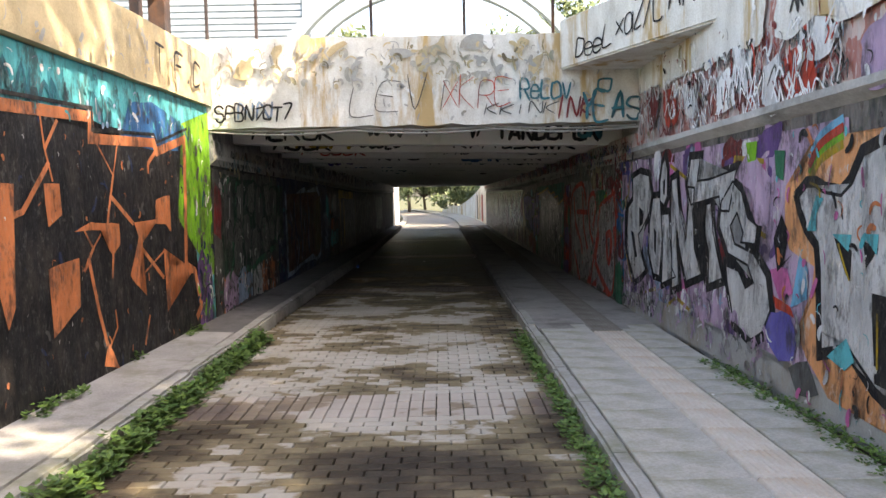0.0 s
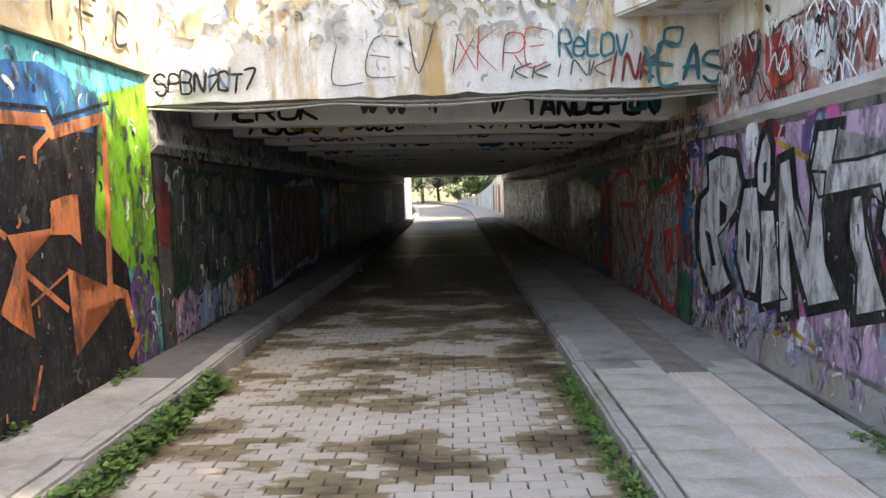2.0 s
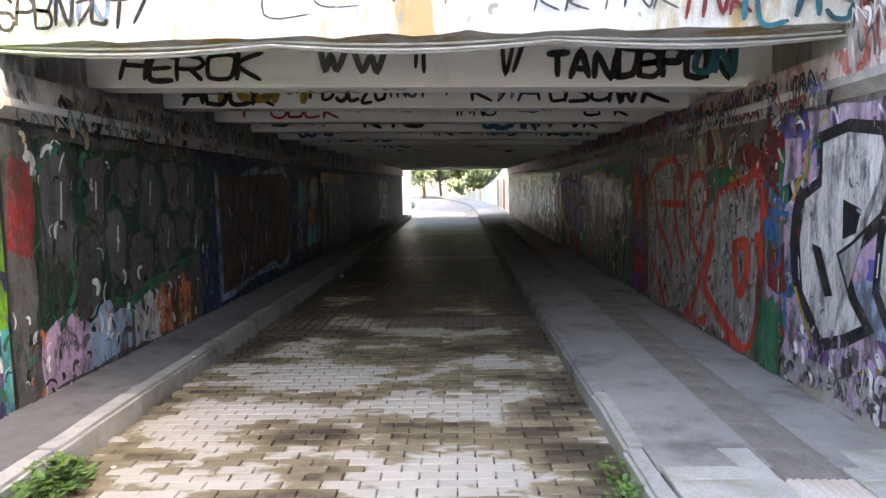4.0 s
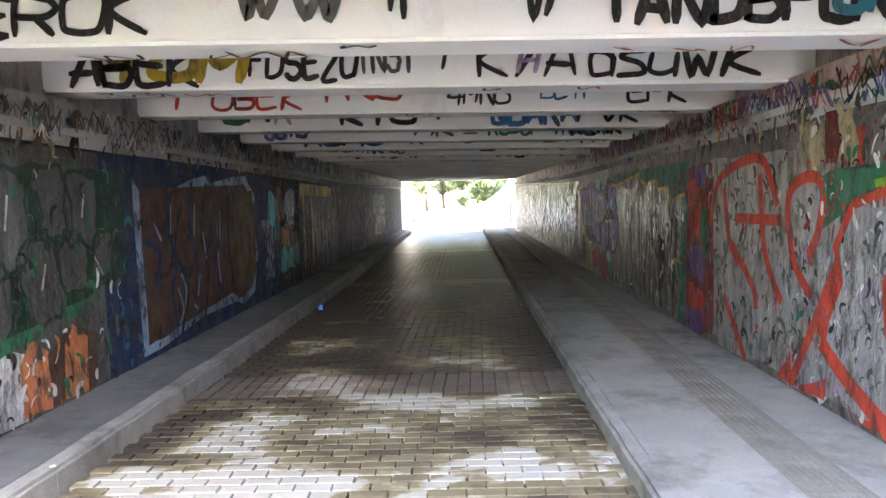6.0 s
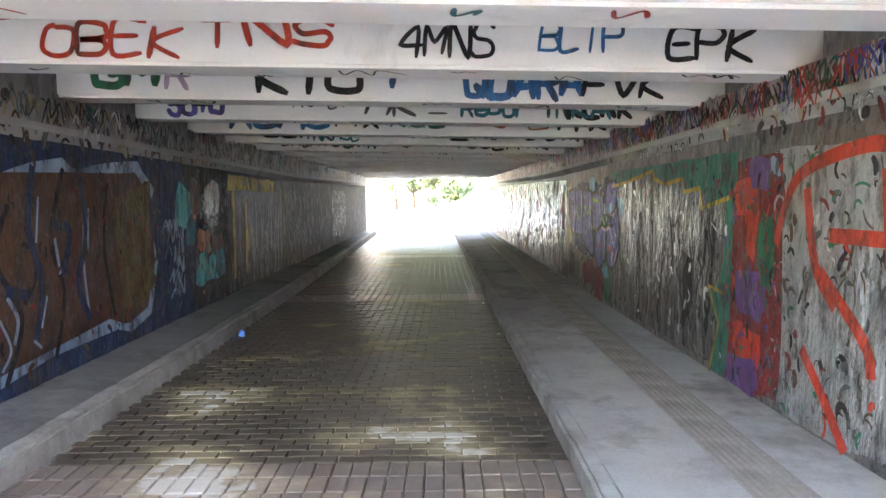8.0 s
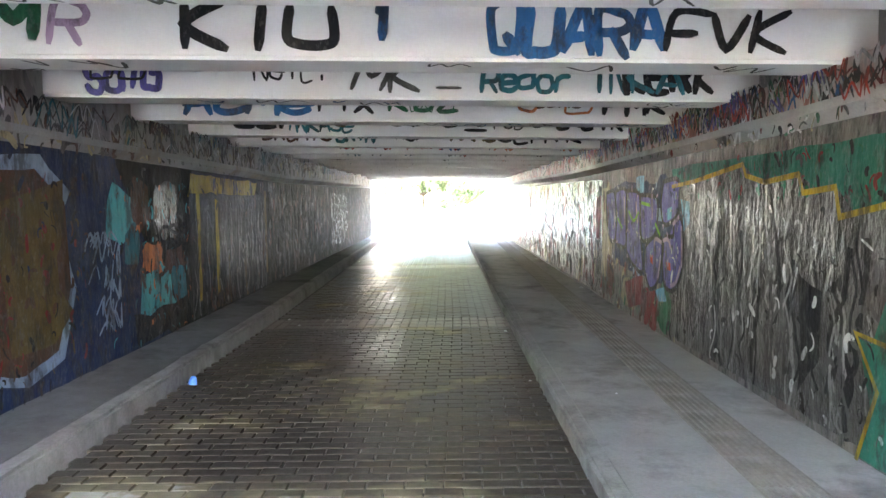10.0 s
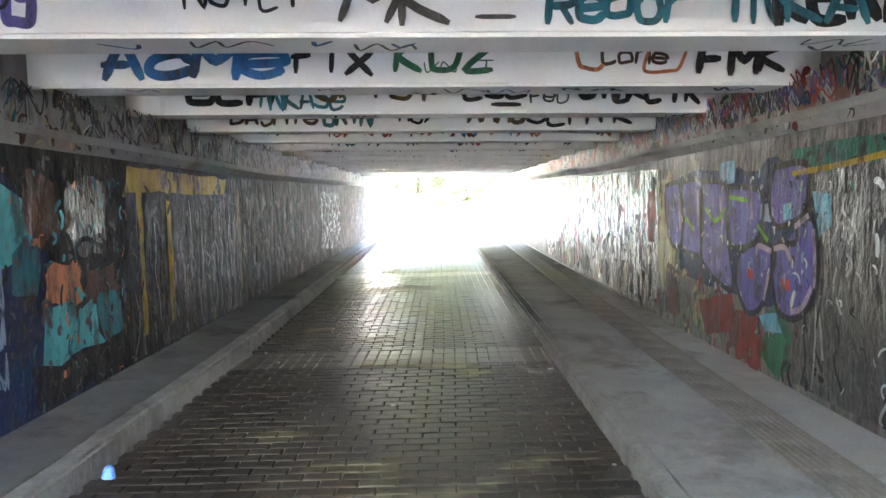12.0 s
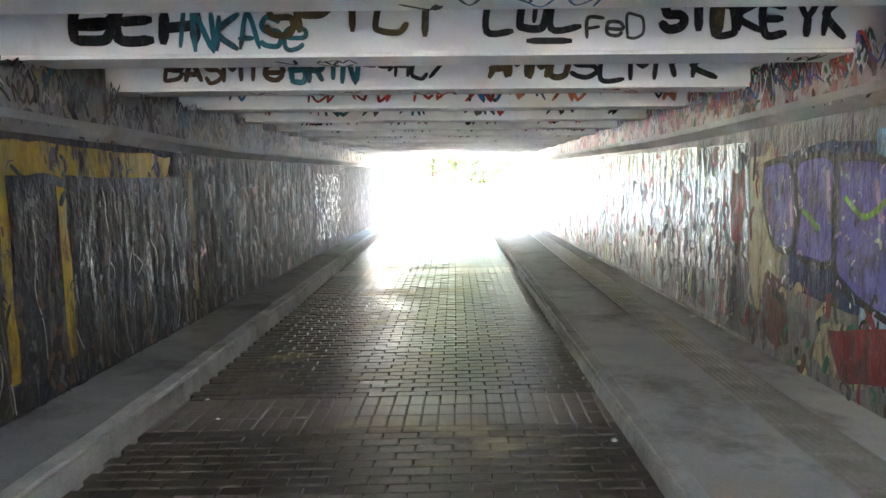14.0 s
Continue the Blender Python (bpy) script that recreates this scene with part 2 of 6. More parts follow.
M["weed"] = leaf_material("weed_leaves", (0.04, 0.10, 0.02), (0.13, 0.22, 0.04))
M["leaf"] = leaf_material("tree_leaves", (0.05, 0.085, 0.03), (0.15, 0.19, 0.08))
for nm, c in {"black": (0.018, 0.018, 0.02), "orange": (0.56, 0.19, 0.08), "teal": (0.08, 0.42, 0.46), "blue": (0.03, 0.14, 0.33), "navy": (0.02, 0.035, 0.085),
              "green": (0.17, 0.42, 0.03), "dgreen": (0.03, 0.15, 0.08), "purple": (0.13, 0.07, 0.20), "violet": (0.13, 0.115, 0.38), "yellow": (0.40, 0.27, 0.03),
              "red": (0.50, 0.06, 0.035), "pink": (0.55, 0.14, 0.32), "white": (0.70, 0.70, 0.70), "brown": (0.10, 0.05, 0.032), "gold": (0.12, 0.085, 0.03),
              "lblue": (0.28, 0.38, 0.52), "beige": (0.42, 0.36, 0.22), "grey": (0.10, 0.10, 0.096), "dteal": (0.03, 0.16, 0.20), "maroon": (0.20, 0.03, 0.03), "lilac": (0.42, 0.30, 0.44)}.items():
    M[nm] = paint(nm + "_paint", c, (0.4, 0.75), tuple(0.55 * x + (0.02 if max(c) < 0.1 else 0.06) for x in c))
M["green2"] = paint("sea_green_paint", (0.03, 0.17, 0.12), (0.45, 0.7), (0.1, 0.2, 0.16))
M["silver"] = paint("silver_paint", (0.55, 0.55, 0.545), (0.3, 0.5), (0.26, 0.255, 0.25), 1.6, spec=0.4, grain=18)
M["greenblack"] = paint("green_black_paint", (0.016, 0.045, 0.028), (0.45, 0.7), (0.03, 0.1, 0.05), 1.0)
# Left-wall silver, its colour lowered against the glare on that side.
M["tarnish"] = paint("dimmed_silver_paint", (0.03, 0.029, 0.026), (0.4, 0.65), (0.012, 0.012, 0.011), 1.6, spec=0.1)
# Paler orange than the left mural's, for the right approach.
M["peach"] = paint("pale_orange_paint", (0.72, 0.33, 0.15), (0.5, 0.8), (0.62, 0.45, 0.36), 0.8)
M["mauve"] = paint("washed_mauve_paint", (0.46, 0.33, 0.45), (0.5, 0.8), (0.54, 0.52, 0.53), 0.8)
M["sky"] = paint("sky_blue_paint", (0.14, 0.40, 0.58), (0.35, 0.6), (0.3, 0.42, 0.5), 1.0)
M["midsilver"] = paint("scuffed_silver_paint", (0.30, 0.295, 0.285), (0.3, 0.5), (0.10, 0.10, 0.095), 1.8)
M["darksilver"] = paint("tarnished_silver_paint", (0.06, 0.056, 0.052), (0.25, 0.5), (0.022, 0.022, 0.02), 2.4, spec=0.25, grain=12)
# Near-black base with low roughness and deep relief.
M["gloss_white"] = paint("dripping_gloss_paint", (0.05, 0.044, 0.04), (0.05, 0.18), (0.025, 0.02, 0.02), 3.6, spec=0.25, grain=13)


# ---- mesh helpers ----
def to_mesh(name, verts, faces, mat, parent=None, label="", smooth=False):
    me = bpy.data.meshes.new(name)
    me.from_pydata([tuple(v) for v in verts], [], faces)
    me.materials.append(mat)
    if smooth:
        for p in me.polygons:
            p.use_smooth = True
    ob = new(name, me)
    ob.parent = parent
    if label:
        ob["label"] = label
    return ob


def bm_object(name, bm, mat, parent=None, label=""):
    me = bpy.data.meshes.new(name)
    bm.normal_update()
    bm.to_mesh(me)
    bm.free()
    me.materials.append(mat)
    ob = new(name, me)
    ob.parent = parent
    if label:
        ob["label"] = label
    return ob


def box_into(bm, x0, x1, y0, y1, z0, z1):
    r = bmesh.ops.create_cube(bm, size=1.0, matrix=Matrix.LocRotScale(((x0 + x1) / 2, (y0 + y1) / 2, (z0 + z1) / 2), None, (x1 - x0, y1 - y0, z1 - z0)))
    return r["verts"]


def box(name, x0, x1, y0, y1, z0, z1, mat, parent=None, label="", bevel=0.0):
    bm = bmesh.new()
    box_into(bm, x0, x1, y0, y1, z0, z1)
    if bevel:
        bmesh.ops.bevel(bm, geom=bm.edges[:], offset=bevel, segments=2, affect="EDGES", profile=0.6)
    return bm_object(name, bm, mat, parent, label)


def loft(name, ys, section, mat, parent=None, label="", caps=True, rough=0.0):
    """A prism along y whose closed section, a list of (x, z), is a function of y."""
    rings = [section(y) for y in ys]
    n = len(rings[0])
    verts = []
    for y, ring in zip(ys, rings):
        for x, z in ring:
            d = noise.noise(Vector((x * 2, y * 2, z * 2))) * rough
            verts.append((x + d, y, z + d * 0.6))
    faces = [(i * n + j, i * n + (j + 1) % n, (i + 1) * n + (j + 1) % n, (i + 1) * n + j) for i in range(len(ys) - 1) for j in range(n)]
    if caps:
        faces += [tuple(range(n - 1, -1, -1)), tuple((len(ys) - 1) * n + j for j in range(n))]
    ob = to_mesh(name, verts, faces, mat, parent, label)
    bm = bmesh.new()
    bm.from_mesh(ob.data)
    bmesh.ops.recalc_face_normals(bm, faces=bm.faces[:])
    bm.to_mesh(ob.data)
    bm.free()
    return ob


def steps(a, b, d):
    n = max(1, round((b - a) / d))
    return [a + (b - a) * i / n for i in range(n + 1)]


# ---- the ground, road and footways ----
ground = to_mesh("ground", [(-400, -400, -0.35), (400, -400, -0.35), (400, 600, -0.35), (-400, 600, -0.35)], [(0, 1, 2, 3)], M["soil"])
tagged(ground, "dark earth reaching far beyond the underpass", "ground", kind="structure")


def bend(y):
    """The path swings left beyond the underpass."""
    return -0.0035 * max(0.0, y - 38) ** 2


road = loft("road", steps(Y0, EXIT, 1.0), lambda y: [(kl(y) - 0.1, -0.3), (kr(y) + 0.05, -0.3), (kr(y) + 0.05, ROAD - 0.028), (kl(y) - 0.1, ROAD - 0.028)], M["joint"])
tagged(road, "muddy brown block-paved lane with wet joints, shade-darkened further in", "road", kind="structure")
far_road = loft("far_road", steps(EXIT, YEND, 1.5), lambda y: [(kl(y) - 0.1 + bend(y), -0.3), (kr(y) + 0.05 + bend(y), -0.3), (kr(y) + 0.05 + bend(y), ROAD), (kl(y) - 0.1 + bend(y), ROAD)], M["asphalt"])
tagged(far_road, "pale paved lane curving away beyond the underpass", "road", kind="structure")

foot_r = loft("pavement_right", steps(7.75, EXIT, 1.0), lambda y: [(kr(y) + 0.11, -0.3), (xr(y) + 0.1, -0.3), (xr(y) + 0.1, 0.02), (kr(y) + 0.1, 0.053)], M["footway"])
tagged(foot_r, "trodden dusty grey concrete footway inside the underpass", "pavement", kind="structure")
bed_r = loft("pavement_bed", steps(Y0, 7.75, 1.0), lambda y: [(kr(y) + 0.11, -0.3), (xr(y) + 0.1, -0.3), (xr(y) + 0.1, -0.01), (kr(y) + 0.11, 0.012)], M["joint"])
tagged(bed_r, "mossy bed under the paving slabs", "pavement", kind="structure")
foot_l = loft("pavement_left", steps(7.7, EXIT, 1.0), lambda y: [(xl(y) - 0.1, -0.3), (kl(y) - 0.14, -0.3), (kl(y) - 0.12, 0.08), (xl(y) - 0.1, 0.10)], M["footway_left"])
tagged(foot_l, "narrow grey concrete footway inside the underpass, darkened to offset the light", "pavement", kind="structure")
foot_lo = loft("pavement_left_approach", steps(Y0, 7.7, 1.0), lambda y: [(xl(y) - 0.1, -0.3), (kl(y) - 0.14, -0.3), (kl(y) - 0.14, 0.079), (xl(y) - 0.1, 0.104)], M["slab_left"])
tagged(foot_lo, "narrow pebbled pale grey footway along the retaining wall", "pavement", kind="structure")
for side, a, b in (("far_pavement_right", kr(EXIT) + 0.05, 2.05), ("far_pavement_left", -2.25, kl(EXIT) - 0.1)):
    o = loft(side, steps(EXIT, YEND, 1.5), lambda y: [(a + bend(y), -0.3), (b + bend(y), -0.3), (b + bend(y), 0.05), (a + bend(y), 0.05)], M["kerb"])
    tagged(o, "pale footway beside the curving lane", "pavement", kind="structure")


def kerb_run(name, line, x0, x1, top, y_from, y_to, label, inner):
    root = tagged(new(name), label, "kerb", kind="structure")
    root.location = (0, 0, 0)
    y, i = y_from, 0
    rnd = random.Random(5)
    while y < y_to - 0.05:
        y2 = min(y + 1.0, y_to)
        bm = bmesh.new()
        dx, dz = rnd.uniform(-0.008, 0.008), rnd.uniform(-0.008, 0.008)
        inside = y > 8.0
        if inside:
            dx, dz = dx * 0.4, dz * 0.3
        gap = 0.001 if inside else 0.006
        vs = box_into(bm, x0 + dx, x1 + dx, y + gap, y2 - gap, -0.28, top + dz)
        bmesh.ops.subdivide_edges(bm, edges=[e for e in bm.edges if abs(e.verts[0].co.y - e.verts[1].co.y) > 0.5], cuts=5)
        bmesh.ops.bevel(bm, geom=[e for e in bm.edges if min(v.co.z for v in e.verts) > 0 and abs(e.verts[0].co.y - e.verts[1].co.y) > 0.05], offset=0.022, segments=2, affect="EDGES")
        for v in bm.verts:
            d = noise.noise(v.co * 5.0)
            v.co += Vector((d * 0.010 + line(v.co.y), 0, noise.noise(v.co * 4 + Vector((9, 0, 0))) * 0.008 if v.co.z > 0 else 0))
        # Stones past the portal use the darker copy, shade included.
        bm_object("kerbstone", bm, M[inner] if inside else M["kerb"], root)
        y = y2
    return root


kerb_run("kerb_right", kr, 0.0, 0.12, 0.05, Y0, EXIT, "worn pale concrete kerb with chipped edges", "kerb_edge")
kerb_run("kerb_left", kl, -0.15, 0.0, 0.075, Y0, EXIT, "worn pale concrete kerb with mossy face", "kerb_edge")

# ---- walls ----
wall_r = loft("wall_right", steps(Y0, EXIT, 0.5), lambda y: [(xr(y), -0.3), (xr(y) + 0.7, -0.3), (xr(y) + 0.7, ledge(y)), (xr(y), ledge(y))], M["wall_r"], rough=0.004)
tagged(wall_r, "graffiti-covered rough concrete side wall with glossy paint", "wall", kind="structure")
up_r = loft("wall_right_upper", steps(PORTAL, EXIT, 0.5), lambda y: [(xr(y) - 0.05, ledge(y) + 0.05), (xr(y) + 0.02, ledge(y) + 0.002), (xr(y) + 0.7, ledge(y) + 0.002), (xr(y) + 0.7, soffit(y)), (xr(y) - 0.05, soffit(y))], M["upper_r"], rough=0.004)
tagged(up_r, "white upper wall band covered in scribbled tags", "wall", kind="structure")
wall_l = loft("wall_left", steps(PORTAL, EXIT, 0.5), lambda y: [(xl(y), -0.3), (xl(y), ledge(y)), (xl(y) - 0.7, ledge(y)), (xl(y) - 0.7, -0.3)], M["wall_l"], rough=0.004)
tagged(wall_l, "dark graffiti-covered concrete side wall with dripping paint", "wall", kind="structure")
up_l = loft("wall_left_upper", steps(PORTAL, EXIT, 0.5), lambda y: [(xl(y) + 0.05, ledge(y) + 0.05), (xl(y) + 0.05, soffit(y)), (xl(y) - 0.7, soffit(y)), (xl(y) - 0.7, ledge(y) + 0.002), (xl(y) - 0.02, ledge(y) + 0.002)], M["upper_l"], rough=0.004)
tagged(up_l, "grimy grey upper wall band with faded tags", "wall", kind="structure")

M["lip"] = concrete("pale_ledge_concrete", (0.62, 0.61, 0.59), (0.42, 0.41, 0.39), (0.25, 0.23, 0.21), 5.0, stretch=(1, 0.4, 1))
for nm, fn, s_ in (("ledge_right", xr, 1), ("ledge_left", xl, -1)):
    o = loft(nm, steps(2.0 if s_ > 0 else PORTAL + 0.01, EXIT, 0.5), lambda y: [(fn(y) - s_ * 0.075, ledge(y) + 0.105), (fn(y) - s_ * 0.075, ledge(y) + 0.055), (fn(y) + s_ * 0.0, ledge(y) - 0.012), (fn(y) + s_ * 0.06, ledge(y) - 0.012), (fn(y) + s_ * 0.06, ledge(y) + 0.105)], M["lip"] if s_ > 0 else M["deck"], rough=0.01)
    tagged(o, "pale concrete ledge with chipped sloping underside", "ledge", kind="structure")

# approach walls
app_l = loft("wall_left_approach", steps(Y0, PORTAL, 0.5), lambda y: [(xl(y), -0.3), (xl(y), 2.56), (xl(y) - 0.7, 2.56), (xl(y) - 0.7, -0.3)], M["teal"], rough=0.004)
tagged(app_l, "painted concrete retaining wall with a black and orange mural", "wall", kind="structure")
cop_l = loft("coping_left", steps(Y0, PORTAL - 0.003, 0.5), lambda y: [(xl(y) + 0.07, 2.565), (xl(y) + 0.07, 3.14), (xl(y) - 0.4, 3.14), (xl(y) - 0.4, 2.565)], M["coping"], rough=0.02)
tagged(cop_l, "ochre rendered parapet capping the retaining wall, stained", "wall", kind="structure")
app_r = loft("wall_right_approach_upper", steps(Y0, PORTAL - 0.003, 0.5), lambda y: [(xr(y) - 0.03, ledge(y) + 0.03), (xr(y) + 0.02, ledge(y) + 0.002), (xr(y) + 0.7, ledge(y) + 0.002), (xr(y) + 0.7, 3.5), (xr(y) - 0.03, 3.5)], M["upper_r"], rough=0.006)
tagged(app_r, "flaking white retaining wall covered in scribbles", "wall", kind="structure")

# ---- portal fascia, deck, beams ----
fas = bmesh.new()
nx, nz = 40, 10
grid = [[None] * (nz + 1) for _ in range(nx + 1)]
fx0, fx1 = xl(PORTAL) - 0.6, xr(PORTAL) + 0.6
for i in range(nx + 1):
    for k in range(nz + 1):
        x, z = fx0 + (fx1 - fx0) * i / nx, 2.31 + (3.33 - 2.31) * k / nz
        wob = noise.noise(Vector((x * 2.5, 3, z * 2.5))) * 0.025
        if k == 0:
            z += noise.noise(Vector((x * 4, 0, 0))) * 0.035
        if k == nz:
            z += noise.noise(Vector((x * 5, 7, 0))) * 0.025
        grid[i][k] = fas.verts.new((x, PORTAL - 0.02 + wob, z))
for i in range(nx):
    for k in range(nz):
        fas.faces.new((grid[i][k], grid[i + 1][k], grid[i + 1][k + 1], grid[i][k + 1]))
ext = bmesh.ops.extrude_face_region(fas, geom=fas.faces[:])
for v in [g for g in ext["geom"] if isinstance(g, bmesh.types.BMVert)]:
    v.co.y = PORTAL + 0.42
bmesh.ops.recalc_face_normals(fas, faces=fas.faces[:])
fascia = tagged(bm_object("portal_fascia", fas, M["fascia"]), "flaking white concrete bridge edge beam with rust and ochre stains", "bridge beam", kind="structure")

deck = loft("ceiling", steps(PORTAL + 0.42, EXIT, 1.0), lambda y: [(xl(y) - 0.7, soffit(y) + 0.45), (xr(y) + 0.7, soffit(y) + 0.45), (xr(y) + 0.7, 3.2), (xl(y) - 0.7, 3.2)], M["deck"])
tagged(deck, "grey concrete bridge deck above the beams", "ceiling", kind="structure")

# a chamfered deck corner over the approach
cx = [(1.38, PORTAL - 0.05), (2.55, 5.6), (2.95, 5.6), (2.95, PORTAL - 0.05)]
cor = bmesh.new()
lo = [cor.verts.new((x, y, 2.90)) for x, y in cx]
hi = [cor.verts.new((x, y, 3.46)) for x, y in cx]
cor.faces.new(lo)
cor.faces.new(hi)
for i in range(4):
    cor.faces.new((lo[i], lo[(i + 1) % 4], hi[(i + 1) % 4], hi[i]))
bmesh.ops.recalc_face_normals(cor, faces=cor.faces[:])
bmesh.ops.bevel(cor, geom=cor.edges[:], offset=0.02, segments=2, affect="EDGES")
corner = tagged(bm_object("deck_corner", cor, M["fascia"]), "white concrete deck corner jutting over the footway", "bridge slab", kind="structure")

PITCH = 1.4


def fall(x):
    """The deck's slight cross-fall."""
    return 0.02 - 0.02 * x


beams = []
for k in range(1, 19):
    y = 8.55 + PITCH * k
    if y > EXIT - 0.2:
        break
    zb = soffit(y)
    bm = bmesh.new()
    for v in box_into(bm, xl(y) - 0.3, xr(y) + 0.3, y, y + 0.40, zb, zb + 0.5):
        v.co.z += fall(v.co.x)
    bmesh.ops.bevel(bm, geom=[e for e in bm.edges if abs(e.verts[0].co.x - e.verts[1].co.x) > 1], offset=0.02, segments=2, affect="EDGES")
    b = tagged(bm_object("ceiling_beam", bm, M["beam"]), "whitewashed concrete ceiling beam with sprayed tags", "beam", "ceiling beams across the underpass", "structure")
    beams.append((b, y, zb))

# closing panels behind the beam ends
for nm, s in (("beam_seat_right", 1), ("beam_seat_left", -1)):
    def seat(y, s=s):
        x = xr(y) + 0.12 if s > 0 else xl(y) - 0.12
        return [(x, soffit(y) - 0.003), (x + s * 0.6, soffit(y) - 0.003), (x + s * 0.6, 3.3), (x, 3.3)]
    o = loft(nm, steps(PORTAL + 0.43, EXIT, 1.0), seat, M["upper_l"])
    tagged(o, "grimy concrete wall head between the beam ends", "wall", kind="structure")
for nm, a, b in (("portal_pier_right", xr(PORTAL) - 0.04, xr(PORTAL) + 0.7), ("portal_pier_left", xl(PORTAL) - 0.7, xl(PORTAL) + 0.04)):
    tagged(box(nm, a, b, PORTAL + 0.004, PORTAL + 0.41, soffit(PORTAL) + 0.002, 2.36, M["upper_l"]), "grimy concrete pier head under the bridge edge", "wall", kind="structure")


# ---- sprayed lettering and murals ----
def surface(kind, y_beam=0.0):
    """Maps (u, v) on a painted surface and a height off it to the world; u runs to the reader's right."""
    if kind == "left":
        return lambda u, v, o: (xl(u) + o, u, v)
    if kind == "right":
        return lambda u, v, o: (xr(u) - o, u, v)
    if kind == "coping":
        return lambda u, v, o: (xl(u) + 0.07 + 0.02 + o, u, v)
    if kind == "upper_right":
        return lambda u, v, o: (xr(u) - 0.05 - 0.01 - o, u, v)
    if kind == "approach_right":
        return lambda u, v, o: (xr(u) - 0.03 - 0.014 - o, u, v)
    if kind == "upper_left":
        return lambda u, v, o: (xl(u) + 0.05 + 0.01 + o, u, v)
    if kind == "beam":
        return lambda u, v, o: (u, y_beam - o, v + fall(u))
    return lambda u, v, o: (u, y_beam - o, v)


COUNT = [0]


def layer_off(layer):
    COUNT[0] += 1
    return 0.008 + 0.0022 * layer + 0.00003 * (COUNT[0] % 60)


def spline(pts, n=6):
    out = []
    p = [pts[0]] + list(pts) + [pts[-1]]
    for i in range(1, len(p) - 2):
        for s in range(n):
            t = s / n
            a, b, c, d = (Vector(q) for q in p[i - 1:i + 3])
            out.append(0.5 * (2 * b + (c - a) * t + (2 * a - 5 * b + 4 * c - d) * t * t + (3 * b - a - 3 * c + d) * t ** 3))
    out.append(Vector(p[-2]))
    return out


def ribbon(verts, faces, pts, width, surf, off, taper=True):
    pts = [Vector(p) for p in pts]
    pts = [p for i, p in enumerate(pts) if i == 0 or (p - pts[i - 1]).length > 1e-4]
    if len(pts) < 2:
        return
    base = len(verts)
    n = len(pts)
    for i, p in enumerate(pts):
        a = (pts[i] - pts[i - 1]).normalized() if i else (pts[1] - pts[0]).normalized()
        b = (pts[i + 1] - pts[i]).normalized() if i < n - 1 else a
        t = a + b
        t = t.normalized() if t.length > 0.2 else a
        nrm = Vector((-t.y, t.x))
        k = min(1.6, 1 / max(0.3, abs(nrm.dot(Vector((-a.y, a.x))))))
        w = width / 2 * k * (0.55 if taper and i in (0, n - 1) else 1.0)
        e = t * (width * 0.3 if i == n - 1 else -width * 0.3 if i == 0 else 0)
        q = p + e
        verts.append(surf(q.x + nrm.x * w, q.y + nrm.y * w, off))
        verts.append(surf(q.x - nrm.x * w, q.y - nrm.y * w, off))
    for i in range(n - 1):
        j = base + 2 * i
        faces.append((j, j + 1, j + 3, j + 2))


GLYPH = {"A": "002640 0232", "B": "000636454433033342413000", "C": "4536160501103041", "D": "00062645412000", "E": "46060040 0333", "F": "000646 0333", "G": "45361605011030414323",
         "H": "0006 4046 0343", "I": "2026", "J": "46413010", "K": "0006 460340", "L": "060040", "M": "0006234640", "N": "00064046", "O": "160501103041453616", "P": "00063645443303",
         "Q": "160501103041453616 2240", "R": "00063645443303 2340", "S": "453616050413334241301001", "T": "0646 2620", "U": "060110304146", "V": "062046", "W": "0610233046", "X": "0046 0640",
         "Y": "062346 2320", "Z": "06460040", "4": "30360242", "7": "064610", "1": "152620", "a": "4440 433414030110304143", "e": "02424334140301103041", "o": "140301103041433414", "f": "35361610 0333",
         "i": "2024 2526", "x": "0044 0440", "n": "0004 03143440", "s": "4414033241301000", "u": "0401103041 4440", "c": "4334140301103041", "r": "0004 031434", "d": "4640 433414030110304143", "v": "042044", ".": "2021", ">": "0343 344332", "/": "0046", "-": "0343"}


def tag(parent, surf, text, u0, u1, v0, v1, mat, width, layer=1, seed=0, slant=0.12, label="", name="graffiti_tag"):
    """Hand-sprayed lettering between u0 and u1, from v0 up to v1."""
    rnd = random.Random(seed + len(text) * 7)
    verts, faces = [], []
    n = len(text)
    cw = (u1 - u0) / n
    for i, ch in enumerate(text):
        g = GLYPH.get(ch)
        if not g:
            continue
        dv, sc, lean = rnd.uniform(-0.08, 0.08) * (v1 - v0), rnd.uniform(0.85, 1.15), slant + rnd.uniform(-0.16, 0.2)
        for st in g.split():
            pts = []
            for k in range(0, len(st) - 1, 2):
                px, pz = int(st[k]) / 4, int(st[k + 1]) / 6
                u = u0 + cw * (i + 0.08 + 0.80 * px + lean * pz * 0.8) + rnd.uniform(-0.065, 0.065) * cw
                v = v0 + dv + (v1 - v0) * pz * sc + rnd.uniform(-0.05, 0.05) * (v1 - v0)
                pts.append((u, v))
            ribbon(verts, faces, spline(pts, 5), width * rnd.uniform(0.85, 1.15), surf, layer_off(layer))
    return to_mesh(name, verts, faces, mat, parent, label)


